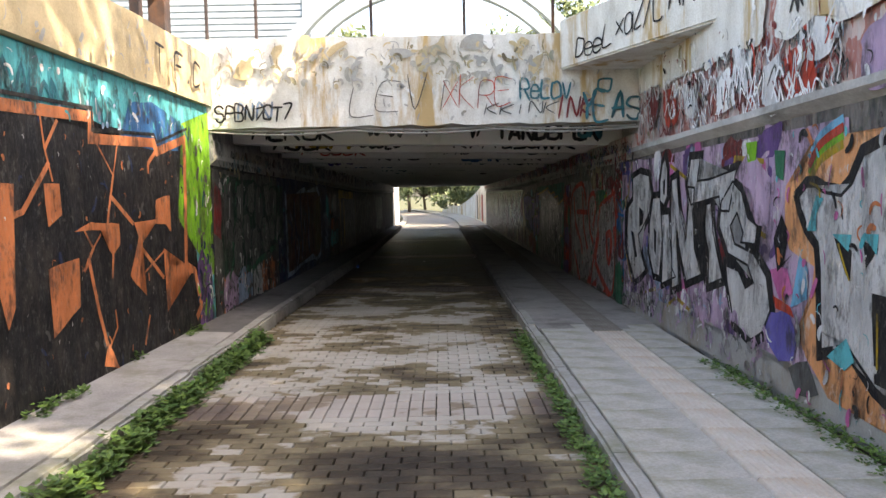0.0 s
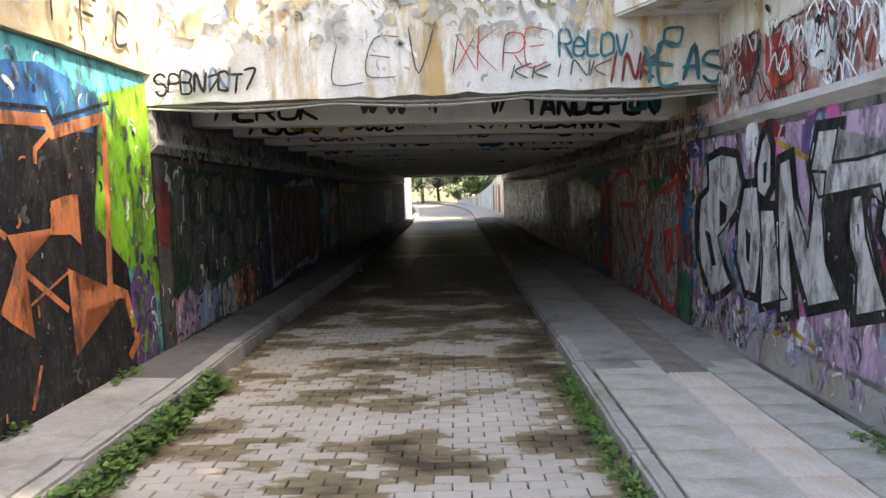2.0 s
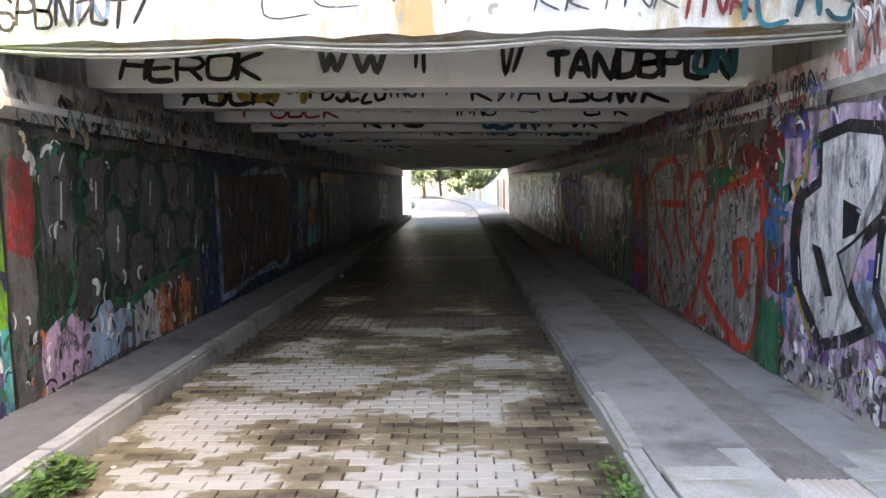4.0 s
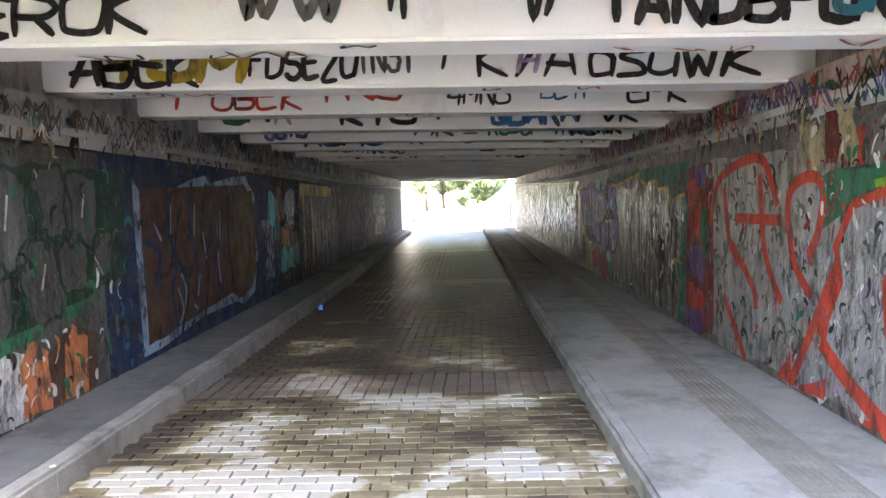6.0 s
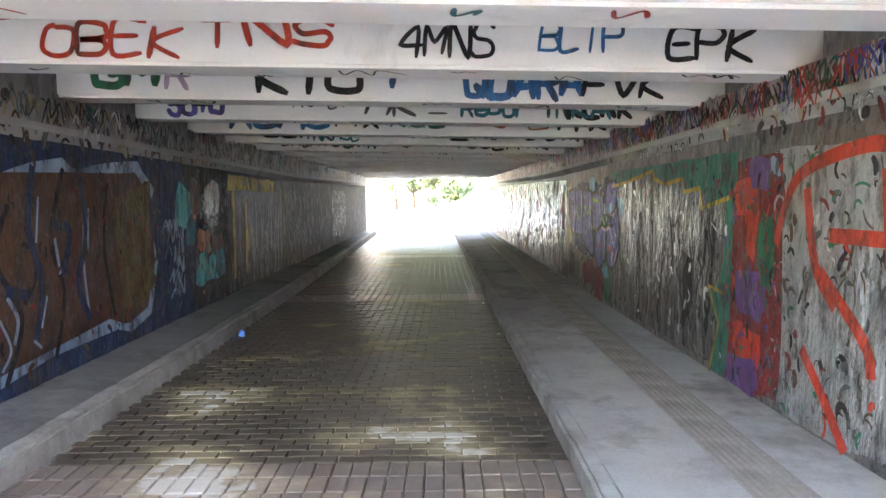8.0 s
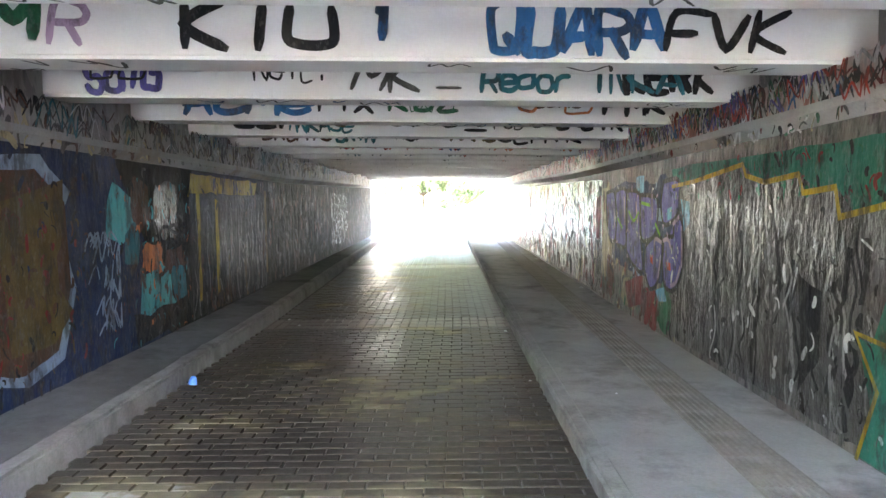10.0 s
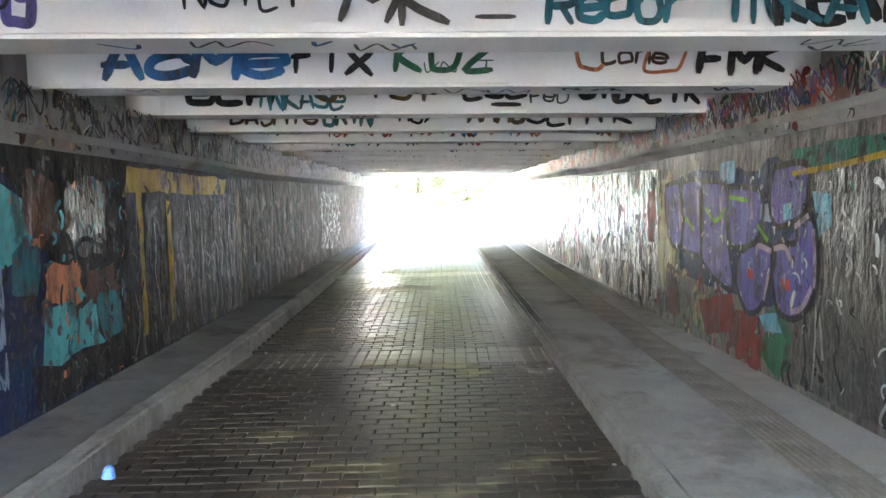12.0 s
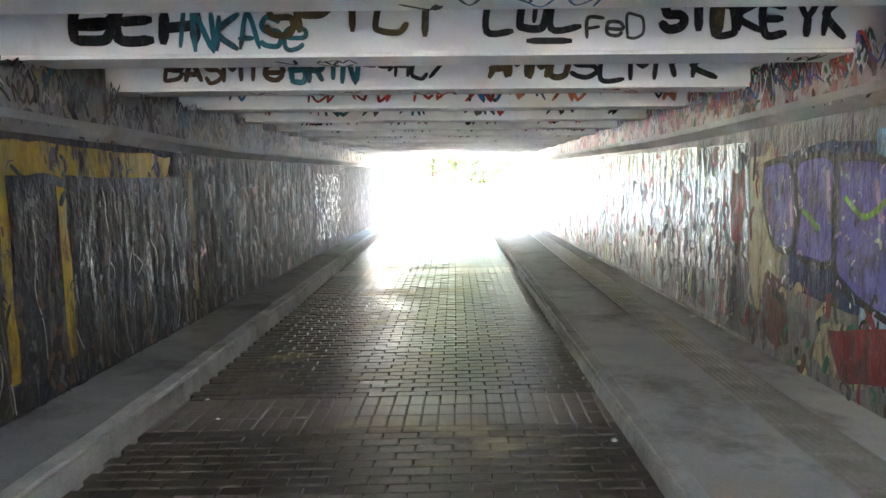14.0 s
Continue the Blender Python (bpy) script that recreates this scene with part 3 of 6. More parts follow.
def scribble(parent, surf, u0, u1, v0, v1, n, mat, width, seed, layer=1, upright=False):
    """Illegible overlapping scrawls."""
    rnd = random.Random(seed)
    verts, faces = [], []
    for _ in range(n):
        u, v = rnd.uniform(u0, u1), rnd.uniform(v0, v1)
        pts = []
        h = min(v1 - v0, rnd.uniform(0.08, 0.22))
        m = rnd.randint(3, 6)
        for k in range(m):
            if upright:
                pts.append((u + rnd.uniform(-0.04, 0.04), v + h * (0.5 - k / m) * 2.2))
            else:
                pts.append((u + k * h * 0.35 + rnd.uniform(-0.05, 0.05), v + (h * 0.5 if k % 2 else -h * 0.5) * rnd.uniform(0.5, 1.1)))
        pts = [(min(max(a, u0), u1), min(max(b, v0), v1)) for a, b in pts]
        ribbon(verts, faces, spline(pts, 4), width * rnd.uniform(0.6, 1.3), surf, layer_off(layer))
    return to_mesh("graffiti_scrawl", verts, faces, mat, parent)


def patch(parent, surf, outline, mat, layer=0, name="painted_patch", wob=0.03, seed=0, label=""):
    """A filled patch of paint with an uneven edge; outline is a closed row of corners."""
    pts = []
    n = len(outline)
    for i in range(n):
        a, b = Vector(outline[i]), Vector(outline[(i + 1) % n])
        m = max(1, int((b - a).length / 0.12))
        for k in range(m):
            p = a.lerp(b, k / m)
            d = noise.noise_vector(Vector((p.x * 4 + seed, p.y * 4, seed)))
            pts.append((p.x + d.x * wob, p.y + d.y * wob))
    off = layer_off(layer)
    bm = bmesh.new()
    f = bm.faces.new([bm.verts.new(surf(u, v, off)) for u, v in pts])
    bmesh.ops.triangulate(bm, faces=[f])
    return bm_object(name, bm, mat, parent, label)


def blob_outline(cu, cv, w, h, seed, square=0.6):
    rnd = random.Random(seed)
    lean = rnd.uniform(-0.12, 0.12)
    out = []
    for k in range(28):
        a = 2 * math.pi * k / 28
        c, s = math.cos(a), math.sin(a)
        x, z = math.copysign(abs(c) ** square, c), math.copysign(abs(s) ** square, s)
        wv = 1 + 0.30 * noise.noise(Vector((c * 2.2, s * 2.2, seed * 3.7)))
        out.append((cu + w / 2 * x * wv + lean * z * w, cv + h / 2 * z * wv))
    return out


def silver_letters(parent, surf, letters, label):
    """Fat silver letters: a swollen black backing, the silver faces and black counters; each is faces | counters."""
    for j, row in enumerate(letters):
        faces, _, counters = row.partition("|")
        for k, face in enumerate(faces.split(";")):
            ol = [tuple(float(c) for c in p.split(",")) for p in face.split()]
            vs, fs = [], []
            ribbon(vs, fs, ol + ol[:1], 0.13, surf, layer_off(3), False)
            to_mesh("letter_outline", vs, fs, M["black"], parent)
            patch(parent, surf, ol, M["silver"], 4, "letter_fill", 0.015, j, label if j + k == 0 else "")
            vs, fs = [], []
            ribbon(vs, fs, ol + ol[:1], 0.022, surf, layer_off(5), False)
            to_mesh("letter_edge", vs, fs, M["black"], parent)
            lit = max(range(len(ol)), key=lambda i: abs(ol[i][1] - ol[i - 1][1]))
            vs, fs = [], []
            a, b = Vector(ol[lit - 1]), Vector(ol[lit])
            ribbon(vs, fs, [a.lerp(b, 0.25) + Vector((0.02, 0)), a.lerp(b, 0.65) + Vector((0.02, 0))], 0.02, surf, layer_off(6))
            to_mesh("letter_highlight", vs, fs, M["white"], parent)
        for c in counters.split(";"):
            if c.strip():
                patch(parent, surf, [tuple(float(q) for q in p.split(",")) for p in c.split()], M["black"], 5, "letter_counter", 0.01, j)


POINTS = ("8.88,1.66 8.58,1.71 8.24,1.67 8.12,1.44 8.23,1.24 8.5,1.06 8.66,0.98 8.5,0.72 8.36,0.6 8.57,0.5 8.82,0.42 9.09,0.68 9.15,1.03 9.09,1.3 8.88,1.39 | 8.61,1.31 8.42,1.26 8.47,1.12 8.61,1.07; 8.98,1.02 8.86,1.0 8.7,0.72 8.8,0.7",
          "8.07,1.42 7.83,1.43 7.77,1.15 7.77,0.86 7.85,0.58 8.05,0.58 8.23,0.82 8.2,1.13 | 8.05,1.09 7.95,1.05 7.98,0.79 8.04,0.84",
          "7.75,1.77 7.66,1.84 7.59,1.72 7.59,1.44 7.7,1.34 7.83,1.39 7.83,1.59; 7.78,1.25 7.54,1.26 7.5,1.07 7.43,0.71 7.32,0.63 7.76,0.51 7.73,0.87 | 7.72,1.6 7.66,1.62 7.67,1.45 7.72,1.46",
          "7.45,1.6 7.29,1.63 7.23,1.35 7.02,1.02 6.94,1.4 6.99,1.53 6.8,1.52 6.84,1.28 6.79,0.95 6.61,0.73 7.01,0.62 7.2,0.92 7.33,1.26 7.27,0.86 7.21,0.56 7.43,0.5 7.44,0.89 7.47,1.31",
          "6.99,1.55 6.9,1.79 6.66,1.79 6.72,1.58 6.43,1.59 5.86,1.66 5.92,1.51 6.0,1.32 6.17,1.32 6.21,1.44 6.89,1.36 6.94,1.44; 6.5,1.37 6.39,1.39 6.34,1.14 6.23,0.93 6.12,0.75 6.44,0.66 6.43,0.95 6.54,1.13 | 6.84,1.34 6.52,1.35 6.56,1.13 6.47,0.87 6.51,0.63 6.59,0.73 6.74,0.96",
          "6.16,1.40 5.93,1.56 5.76,1.48 5.64,1.28 5.47,1.22 5.5,1.08 5.76,1.08 5.72,1.16 5.84,1.31 5.97,1.2 5.88,1.06 5.53,1.01 5.31,0.86 5.24,0.62 5.37,0.43 5.56,0.34 5.88,0.42 6.02,0.73 6.05,0.87 5.8,0.85 5.67,0.73 5.53,0.79 5.63,0.91 6.01,0.97 6.2,1.19")
SECOND = ("4.86,1.44 4.75,1.51 4.65,1.51 4.54,1.47 4.35,1.45 4.24,1.52 4.13,1.68 3.94,1.73 3.5,1.72 3.2,1.4 3.2,0.5 3.89,0.36 3.98,0.39 4.26,0.57 4.54,0.48 4.57,0.98 4.6,1.15 4.74,1.25 4.82,1.36 | 4.42,1.2 4.22,1.13 4.23,0.95 4.28,0.99; 4.12,1.2 3.97,1.16 4.08,1.04; 4.02,0.91 3.8,0.91 3.78,0.4 3.98,0.41",)


def mess(parent, surf, u0, u1, v0, v1, palette, n, seed, layer=5, big=1.0):
    """Dense small dabs, drips and flicks of many sprayings, one mesh for each colour."""
    for ci, nm in enumerate(palette.split()):
        rnd = random.Random(seed * 13 + ci)
        verts, faces = [], []
        for _ in range(n):
            u, v = rnd.uniform(u0, u1), rnd.uniform(v0, v1)
            a = rnd.gauss(math.pi / 2, 0.5)
            l = rnd.uniform(0.05, 0.26) * big
            c = rnd.uniform(-0.5, 0.5)
            pts = []
            for k in range(4):
                t = (k / 3 - 0.5) * l
                pts.append((min(max(u + math.cos(a + c * k) * t, u0), u1), min(max(v + math.sin(a + c * k) * t, v0), v1)))
            ribbon(verts, faces, spline(pts, 2), rnd.choice((0.012, 0.02, 0.03, 0.05, 0.08)) * big, surf, layer_off(layer))
        to_mesh("paint_dabs", verts, faces, M[nm], parent)


def strokes(parent, surf, rows, width, mat, layer, name="accent_stroke", smooth=True):
    """Sprayed lines, each a row of "u,v" places."""
    verts, faces = [], []
    for row in rows:
        pts = [tuple(float(c) for c in p.split(",")) for p in row.split()]
        ribbon(verts, faces, spline(pts, 5) if smooth and len(pts) > 2 else pts, width, surf, layer_off(layer), False)
    return to_mesh(name, verts, faces, mat, parent)


def corners(row):
    return [tuple(float(c) for c in p.split(",")) for p in row.split()]


LEFT, RIGHT = surface("left"), surface("right")

# left approach wall: black field, orange outlines and blocks, green strip
A = app_l
MURAL_EDGE = "4.65,2.12 5.8,2.16 5.78,1.99 6.99,2.04 7.05,1.96 7.78,2.13 7.75,1.52 7.69,0.81 7.94,0.72 8.1,0.32 7.96,0.22"
patch(A, LEFT, [(-6, 0.02), (8.1, 0.02), (8.12, 0.5)] + corners(MURAL_EDGE)[7::-1] + [(-6, 2.12)], M["black"], 0, "mural_field", label="matt black mural field")
patch(A, LEFT, [(7.55, 1.3), (8.35, 0.7), (8.58, 0.6), (8.58, 2.5), (7.75, 2.3)], M["green"], 0, "painted_patch", label="lime green paint")
patch(A, LEFT, [(8.05, 0.1), (8.5, 0.1), (8.5, 0.7), (8.2, 0.95), (8.02, 0.8)], M["purple"], 1)
patch(A, LEFT, [(6.3, 2.0), (7.6, 1.98), (7.7, 2.3), (7.0, 2.42), (6.5, 2.35)], M["blue"], 0)
strokes(A, LEFT, ("-6,2.14 " + MURAL_EDGE,), 0.085, M["orange"], 2, "mural_outline", False)
strokes(A, LEFT, ("-6,2.2 4.66,2.2 5.82,2.23 5.81,2.06 7,2.12 7.06,2.05 7.87,2.25",), 0.03, M["black"], 3, "mural_outline", False)
for i, row in enumerate(("5.09,2.09 5.12,1.88 5.16,1.77 5.2,1.65", "5.3,2.08 5.13,1.88", "5.16,1.77 4.82,1.44 4.69,1.41", "5.84,1.99 6.13,1.71 6.24,2", "6.13,1.71 6.06,1.53 5.99,1.32", "6.08,1.53 6.46,1.3", "5.61,1.27 5.73,1.13 5.86,1.23", "5.73,1.13 5.58,0.97", "5.65,1.05 5.77,0.63 5.88,0.34", "6.05,0.59 6.07,0.44 5.92,0.3", "6.06,1.06 6.03,0.87", "6.61,1.07 7.08,0.75", "7.11,1 6.51,0.79", "6.72,0.43 6.6,0.19", "6.83,1.76 6.84,1.84 7.02,1.96")):
    strokes(A, LEFT, (row,), 0.02 + 0.012 * (i % 3), M["orange"], 2, "mural_outline", False)
for row in ("4.6,1.62 4.75,1.62 4.7,1.17 4.68,0.82 4.59,0.68 4.55,0.84 4.53,0.94", "5.09,1.63 5.29,1.63 5.3,1.41 5.11,1.33", "5.09,1.04 5.51,1.07 5.49,0.7 5.11,0.54", "5.45,1.28 5.71,1.33 6.19,1.31 6.2,1.14 6.05,1.04 5.99,1.09 6.01,1.26 5.61,1.27", "6.48,1.3 6.95,1.31 6.97,1.5 7.32,1.55 7.32,1.18 7.19,1.26 6.69,1.27 6.64,1.11 6.59,0.91 6.51,0.79 6.68,0.62 6.35,0.84 6.48,1.02 6.56,1.17", "7.12,1.03 7.24,0.85 7.69,0.81 7.94,0.72 7.68,0.69 7.34,0.69 7.14,0.41 7.13,0.75", "5.81,0.17 5.87,0.29 5.92,0.33 6.07,0.1", "3.5,1.9 4.1,1.9 4.0,1.0 3.6,0.4 3.4,1.0"):
    patch(A, LEFT, corners(row), M["orange"], 2, "mural_block", 0.02)
scribble(A, LEFT, 3, 8, 2.05, 2.45, 14, M["dteal"], 0.03, 3, 1)
tag(cop_l, surface("coping"), "T.F.C", 6.9, 8.1, 2.70, 2.98, M["black"], 0.03, 0, 4, label="faded black lettering")

# left wall inside
W = wall_l
patch(W, LEFT, [(8.62, 0.1), (11.9, 0.1), (12.0, 1.8), (8.62, 1.85)], M["grey"], 0, "mural_field")
patch(W, LEFT, [(8.62, 1.1), (8.9, 1.0), (9.0, 1.55), (8.7, 1.7)], M["maroon"], 1)
patch(W, LEFT, corners("8.9,0.5 9.6,0.62 10.3,0.5 11.0,0.72 12.1,0.85 12.15,1.68 8.95,1.76"), M["greenblack"], 1, wob=0.08, label="dark green ground between the letters")
for i, (u, v, w, h) in enumerate(((9.2, 1.3, 0.36, 0.75), (9.55, 0.85, 0.34, 0.6), (9.7, 1.42, 0.3, 0.55), (10.0, 1.0, 0.3, 0.55), (10.25, 1.5, 0.34, 0.42), (10.4, 0.82, 0.4, 0.5), (10.65, 1.35, 0.34, 0.55), (10.95, 0.95, 0.34, 0.48), (11.15, 1.45, 0.32, 0.42), (11.5, 1.4, 0.36, 0.45), (11.35, 1.02, 0.3, 0.38), (11.75, 1.05, 0.28, 0.3))):
    ol = blob_outline(u, v, w * 1.2, h * 1.12, 700 + i, 0.6)
    patch(W, LEFT, ol, M["grey" if i % 3 == 0 else "darksilver"], 2, "letter_fill", 0.08, i, "dull silver letters outlined in dark green" if i == 0 else "")
    vs, fs = [], []
    ribbon(vs, fs, ol + ol[:1], 0.03, LEFT, layer_off(3), False)
    to_mesh("letter_outline", vs, fs, M["greenblack"], W)
for a, b, m in ((8.9, 9.5, "lilac"), (9.5, 10.15, "lblue"), (10.2, 10.75, "silver"), (10.7, 10.95, "orange"), (11.0, 11.55, "brown"), (11.15, 11.4, "orange")):
    patch(W, LEFT, [(a, 0.12), (b, 0.12), (b + 0.05, 0.5), ((a + b) / 2, 0.62), (a, 0.48)], M[m], 3, wob=0.06, seed=a)
strokes(W, LEFT, ("9.9,0.55 10.2,0.52 10.5,0.6 10.9,0.64", "11.2,0.7 11.5,0.72"), 0.09, M["dgreen"], 4)
strokes(W, LEFT, ("9.25,1.5 9.22,1.2", "9.72,1.5 9.7,1.3", "10.02,1.15 10.0,0.95", "10.66,1.5 10.62,1.3", "11.0,1.05 10.95,0.9", "11.52,1.5 11.48,1.35"), 0.022, M["silver"], 4)
patch(W, LEFT, [(11.75, 0.1), (17.4, 0.1), (16.9, 0.9), (16.3, 1.78), (11.75, 1.82)], M["navy"], 1, "mural_field", label="navy blue mural field")
BROWN = "12.27,1.64 12.44,1.49 12.71,1.42 13.06,1.53 13.52,1.65 13.91,1.68 14.18,1.56 14.67,1.67 15.23,1.72 15.6,1.46 15.34,1.18 15.62,0.78 15.41,0.28 14.98,0.18 14.31,0.39 13.98,0.26 13.59,0.39 13.33,0.27 12.99,0.29 12.77,0.16 12.31,0.14"
patch(W, LEFT, corners(BROWN), M["lblue"], 2, "letter_outline", 0.03, label="pale blue outline of brown letters")
patch(W, LEFT, [(14.1 + (u - 14.1) * 0.94, 0.9 + (v - 0.9) * 0.88) for u, v in corners(BROWN)], M["brown"], 3, "letter_fill", 0.03, label="glossy brown letters")
patch(W, LEFT, corners("14.7,1.4 15.5,1.55 15.45,1.1 15.3,0.9 15.55,0.6 15.3,0.42 14.8,0.42"), M["gold"], 4, "letter_fill", 0.03)
strokes(W, LEFT, ("13.2,1.35 13.05,1.0 13.3,0.6 13.1,0.2", "13.9,1.6 13.7,1.1 13.85,0.7 13.7,0.25", "14.6,1.5 14.5,1.0 14.65,0.4", "12.7,1.2 13.0,1.1 12.9,0.8 12.6,0.8", "13.4,1.2 13.5,0.9 13.35,0.7"), 0.05, M["black"], 5)
strokes(W, LEFT, ("13.15,0.75 13.25,0.6 13.2,0.45", "13.75,1.1 13.8,0.85", "12.62,1.25 12.75,1.1", "14.2,1.3 14.15,0.9 14.2,0.5"), 0.035, M["lblue"], 6)
strokes(W, LEFT, ("12.95,1.48 12.9,1.2 13.05,0.9 12.92,0.6 13.0,0.32", "13.5,1.6 13.42,1.2 13.55,0.8 13.45,0.42", "14.15,1.52 14.2,1.1 14.05,0.75 14.2,0.45", "12.45,1.1 12.7,1.0 12.6,0.7", "13.15,0.8 13.35,0.75", "13.75,1.2 13.95,1.15 13.85,0.85"), 0.075, M["navy"], 7)
strokes(W, LEFT, ("12.98,1.4 12.95,1.15", "13.55,1.4 13.5,1.1", "13.6,0.7 13.52,0.5", "13.05,0.62 13.15,0.42 13.05,0.3", "14.25,1.3 14.22,1.0", "13.42,0.42 13.5,0.36"), 0.025, M["lblue"], 8)
mess(W, LEFT, 12.5, 15.3, 0.35, 1.5, "maroon brown", 40, 88, 6, 0.6)
scribble(W, LEFT, 15.75, 16.3, 0.35, 1.15, 26, M["lblue"], 0.02, 8, 6)
for i, (u, v, w, h, m) in enumerate(((16.4, 1.25, 0.5, 0.45, "teal"), (16.75, 1.35, 0.4, 0.4, "brown"), (16.55, 1.0, 0.35, 0.3, "dteal"), (17.0, 0.85, 0.45, 0.3, "orange"), (17.5, 0.8, 0.5, 0.3, "brown"), (16.9, 0.55, 0.35, 0.4, "teal"), (17.25, 0.5, 0.35, 0.35, "teal"), (17.6, 0.55, 0.3, 0.35, "dteal"), (17.3, 1.3, 0.6, 0.5, "darksilver"), (17.1, 0.25, 0.9, 0.25, "black"))):
    patch(W, LEFT, blob_outline(u, v, w, h, 60 + i), M[m], 4, wob=0.10, seed=i)
tag(W, LEFT, "nasen", 16.9, 18.1, 1.0, 1.22, M["black"], 0.035, 6, 5)
patch(W, LEFT, [(17.9, 1.42), (20.4, 1.38), (20.5, 1.6), (18.0, 1.66)], M["yellow"], 2, wob=0.06, label="mustard yellow drip-edged band")
patch(W, LEFT, [(17.95, 0.12), (21.0, 0.12), (21.0, 1.42), (17.95, 1.46)], M["tarnish"], 2, "mural_field", label="silver drip-streaked letters, dimmed to offset the glare")
rz = random.Random(29)
for width, mat, n in ((0.09, "black", 14), (0.04, "black", 22), (0.03, "gold", 8), (0.016, "grey", 14), (0.035, "darksilver", 26), (0.012, "midsilver", 22)):
    rows_ = []
    for _ in range(n):
        u, v, l = rz.uniform(18.0, 20.95), rz.uniform(0.5, 1.4), rz.uniform(0.25, 0.85)
        rows_.append(" ".join(f"{u + rz.uniform(-0.07, 0.07):.3f},{max(0.14, v - l * k / 3):.3f}" for k in range(4)))
    strokes(W, LEFT, rows_, width, M[mat], 3)
for u in (18.15, 18.75, 20.9):
    patch(W, LEFT, [(u, 0.3), (u + 0.09, 0.3), (u + 0.08, 1.5), (u - 0.02, 1.5)], M["gold"] if u > 20 else M["yellow"], 4, wob=0.03)
# Pale strokes painted in place of a glinting reflection on the wall.
mess(W, LEFT, 26.4, 28.8, 0.3, 1.45, "silver white grey", 130, 51, 5, 0.5)
for i, m in enumerate(("black", "grey", "brown")):
    scribble(W, LEFT, 18, 33, 0.1, 1.6, 60, M[m], 0.045, 100 + i, 4, True)

# right wall: silver block letters, then layered pieces further in
W = wall_r
patch(W, RIGHT, [(4.3, 0.22), (9.4, 0.25), (9.4, 1.85), (4.3, 1.9)], M["mauve"], 0, "mural_field", label="mauve mural field")
for i in range(26):
    rr = random.Random(300 + i)
    u, v = rr.uniform(5.2, 9.4), rr.choice((rr.uniform(1.6, 1.85), rr.uniform(0.2, 0.5), rr.uniform(0.2, 1.8)))
    patch(W, RIGHT, blob_outline(u, v, rr.uniform(0.15, 0.5), rr.uniform(0.15, 0.4), 300 + i), M[("purple", "pink", "violet", "lilac", "white", "maroon", "purple", "lblue")[i % 8]], 1, wob=0.08, seed=i)
patch(W, RIGHT, [(2.5, 0.03), (9.3, 0.03), (9.3, 0.22), (7.5, 0.3), (5.0, 0.27), (2.5, 0.3)], M["deck"], 1, wob=0.08, label="bare grey concrete foot of the wall")
silver_letters(W, RIGHT, POINTS, "silver block letters POINTS with black outline")
for s in ("5.4,1.7 5.9,1.75 6.0,1.55 6.6,1.6", "6.8,1.72 7.0,1.6 7.5,1.75", "8.2,1.6 8.4,1.7 8.8,1.55", "6.9,0.35 7.3,0.42 7.6,0.3", "8.0,0.42 8.6,0.3", "5.3,1.45 5.6,1.5 5.55,1.2 5.35,1.15"):
    vs, fs = [], []
    ribbon(vs, fs, [tuple(float(c) for c in p.split(",")) for p in s.split()], 0.04, RIGHT, layer_off(2), False)
    to_mesh("accent_stroke", vs, fs, M["yellow"], W)
patch(W, RIGHT, [(-6, 0.1), (4.45, 0.18)] + corners("4.71,0.37 4.84,0.53 4.69,0.72 4.66,1.0 5.0,1.09 5.06,1.5 4.83,1.6 4.69,1.8") + [(-6, 1.84)], M["peach"], 2, "mural_field", 0.05, label="pale orange mural field")
silver_letters(W, RIGHT, SECOND, "silver letters with black outline on orange")
for row in ("4.73,1.22 4.64,1.45 4.54,1.43 4.63,1.33 4.62,1.22", "4.44,1.22 4.22,1.23 4.25,1.12", "4.12,1.24 3.97,1.24 3.98,1.12", "4.47,0.46 4.26,0.61 4.17,0.49 4.28,0.41"):
    patch(W, RIGHT, corners(row), M["teal"], 6, wob=0.015)
strokes(W, RIGHT, ("4.36,1.16 4.3,1.05 4.24,0.96", "3.96,0.8 3.95,0.5", "4.7,1.53 4.6,1.5 4.58,1.44"), 0.018, M["yellow"], 7)
for row, m in (("5.55,1.52 5.33,1.54 5.32,1.35 5.51,1.35", "yellow"), ("5.25,0.91 5.0,0.95 4.91,0.79 5.11,0.72", "pink"), ("4.84,1.06 4.73,0.96 4.72,0.78 4.95,0.68 4.89,0.87", "sky"), ("5.33,0.6 4.99,0.66 4.86,0.49 4.9,0.32 5.1,0.28 5.32,0.4", "violet"), ("5.91,1.61 5.6,1.82 5.27,1.56 5.3,1.23 5.49,1.22 5.59,1.48", "mauve"), ("4.97,0.27 4.71,0.37 4.56,0.18 4.85,0.1", "grey"), ("5.2,0.74 4.95,0.68 4.9,0.62 5.15,0.66", "red"), ("5.1,1.32 5.0,1.2 5.05,0.98 4.93,1.05 5.14,0.9 5.22,1.15", "black"), ("5.7,1.86 5.5,1.86 5.5,1.72 5.66,1.7", "green"), ("5.22,1.78 5.06,1.76 5.08,1.56 5.2,1.58", "dgreen")):
    patch(W, RIGHT, corners(row), M[m], 3, wob=0.03, seed=7)
for o, m in ((0.0, "sky"), (0.05, "red"), (0.10, "green"), (0.15, "yellow")):
    strokes(W, RIGHT, (f"4.72,{1.70 - o:.2f} 4.6,{1.82 - o:.2f} 4.36,{1.90 - o:.2f}",), 0.055, M[m], 3)
patch(W, RIGHT, [(9.3, 0.05), (13.3, 0.05), (13.2, 1.72), (9.3, 1.8)], M["wall_r"], 0)
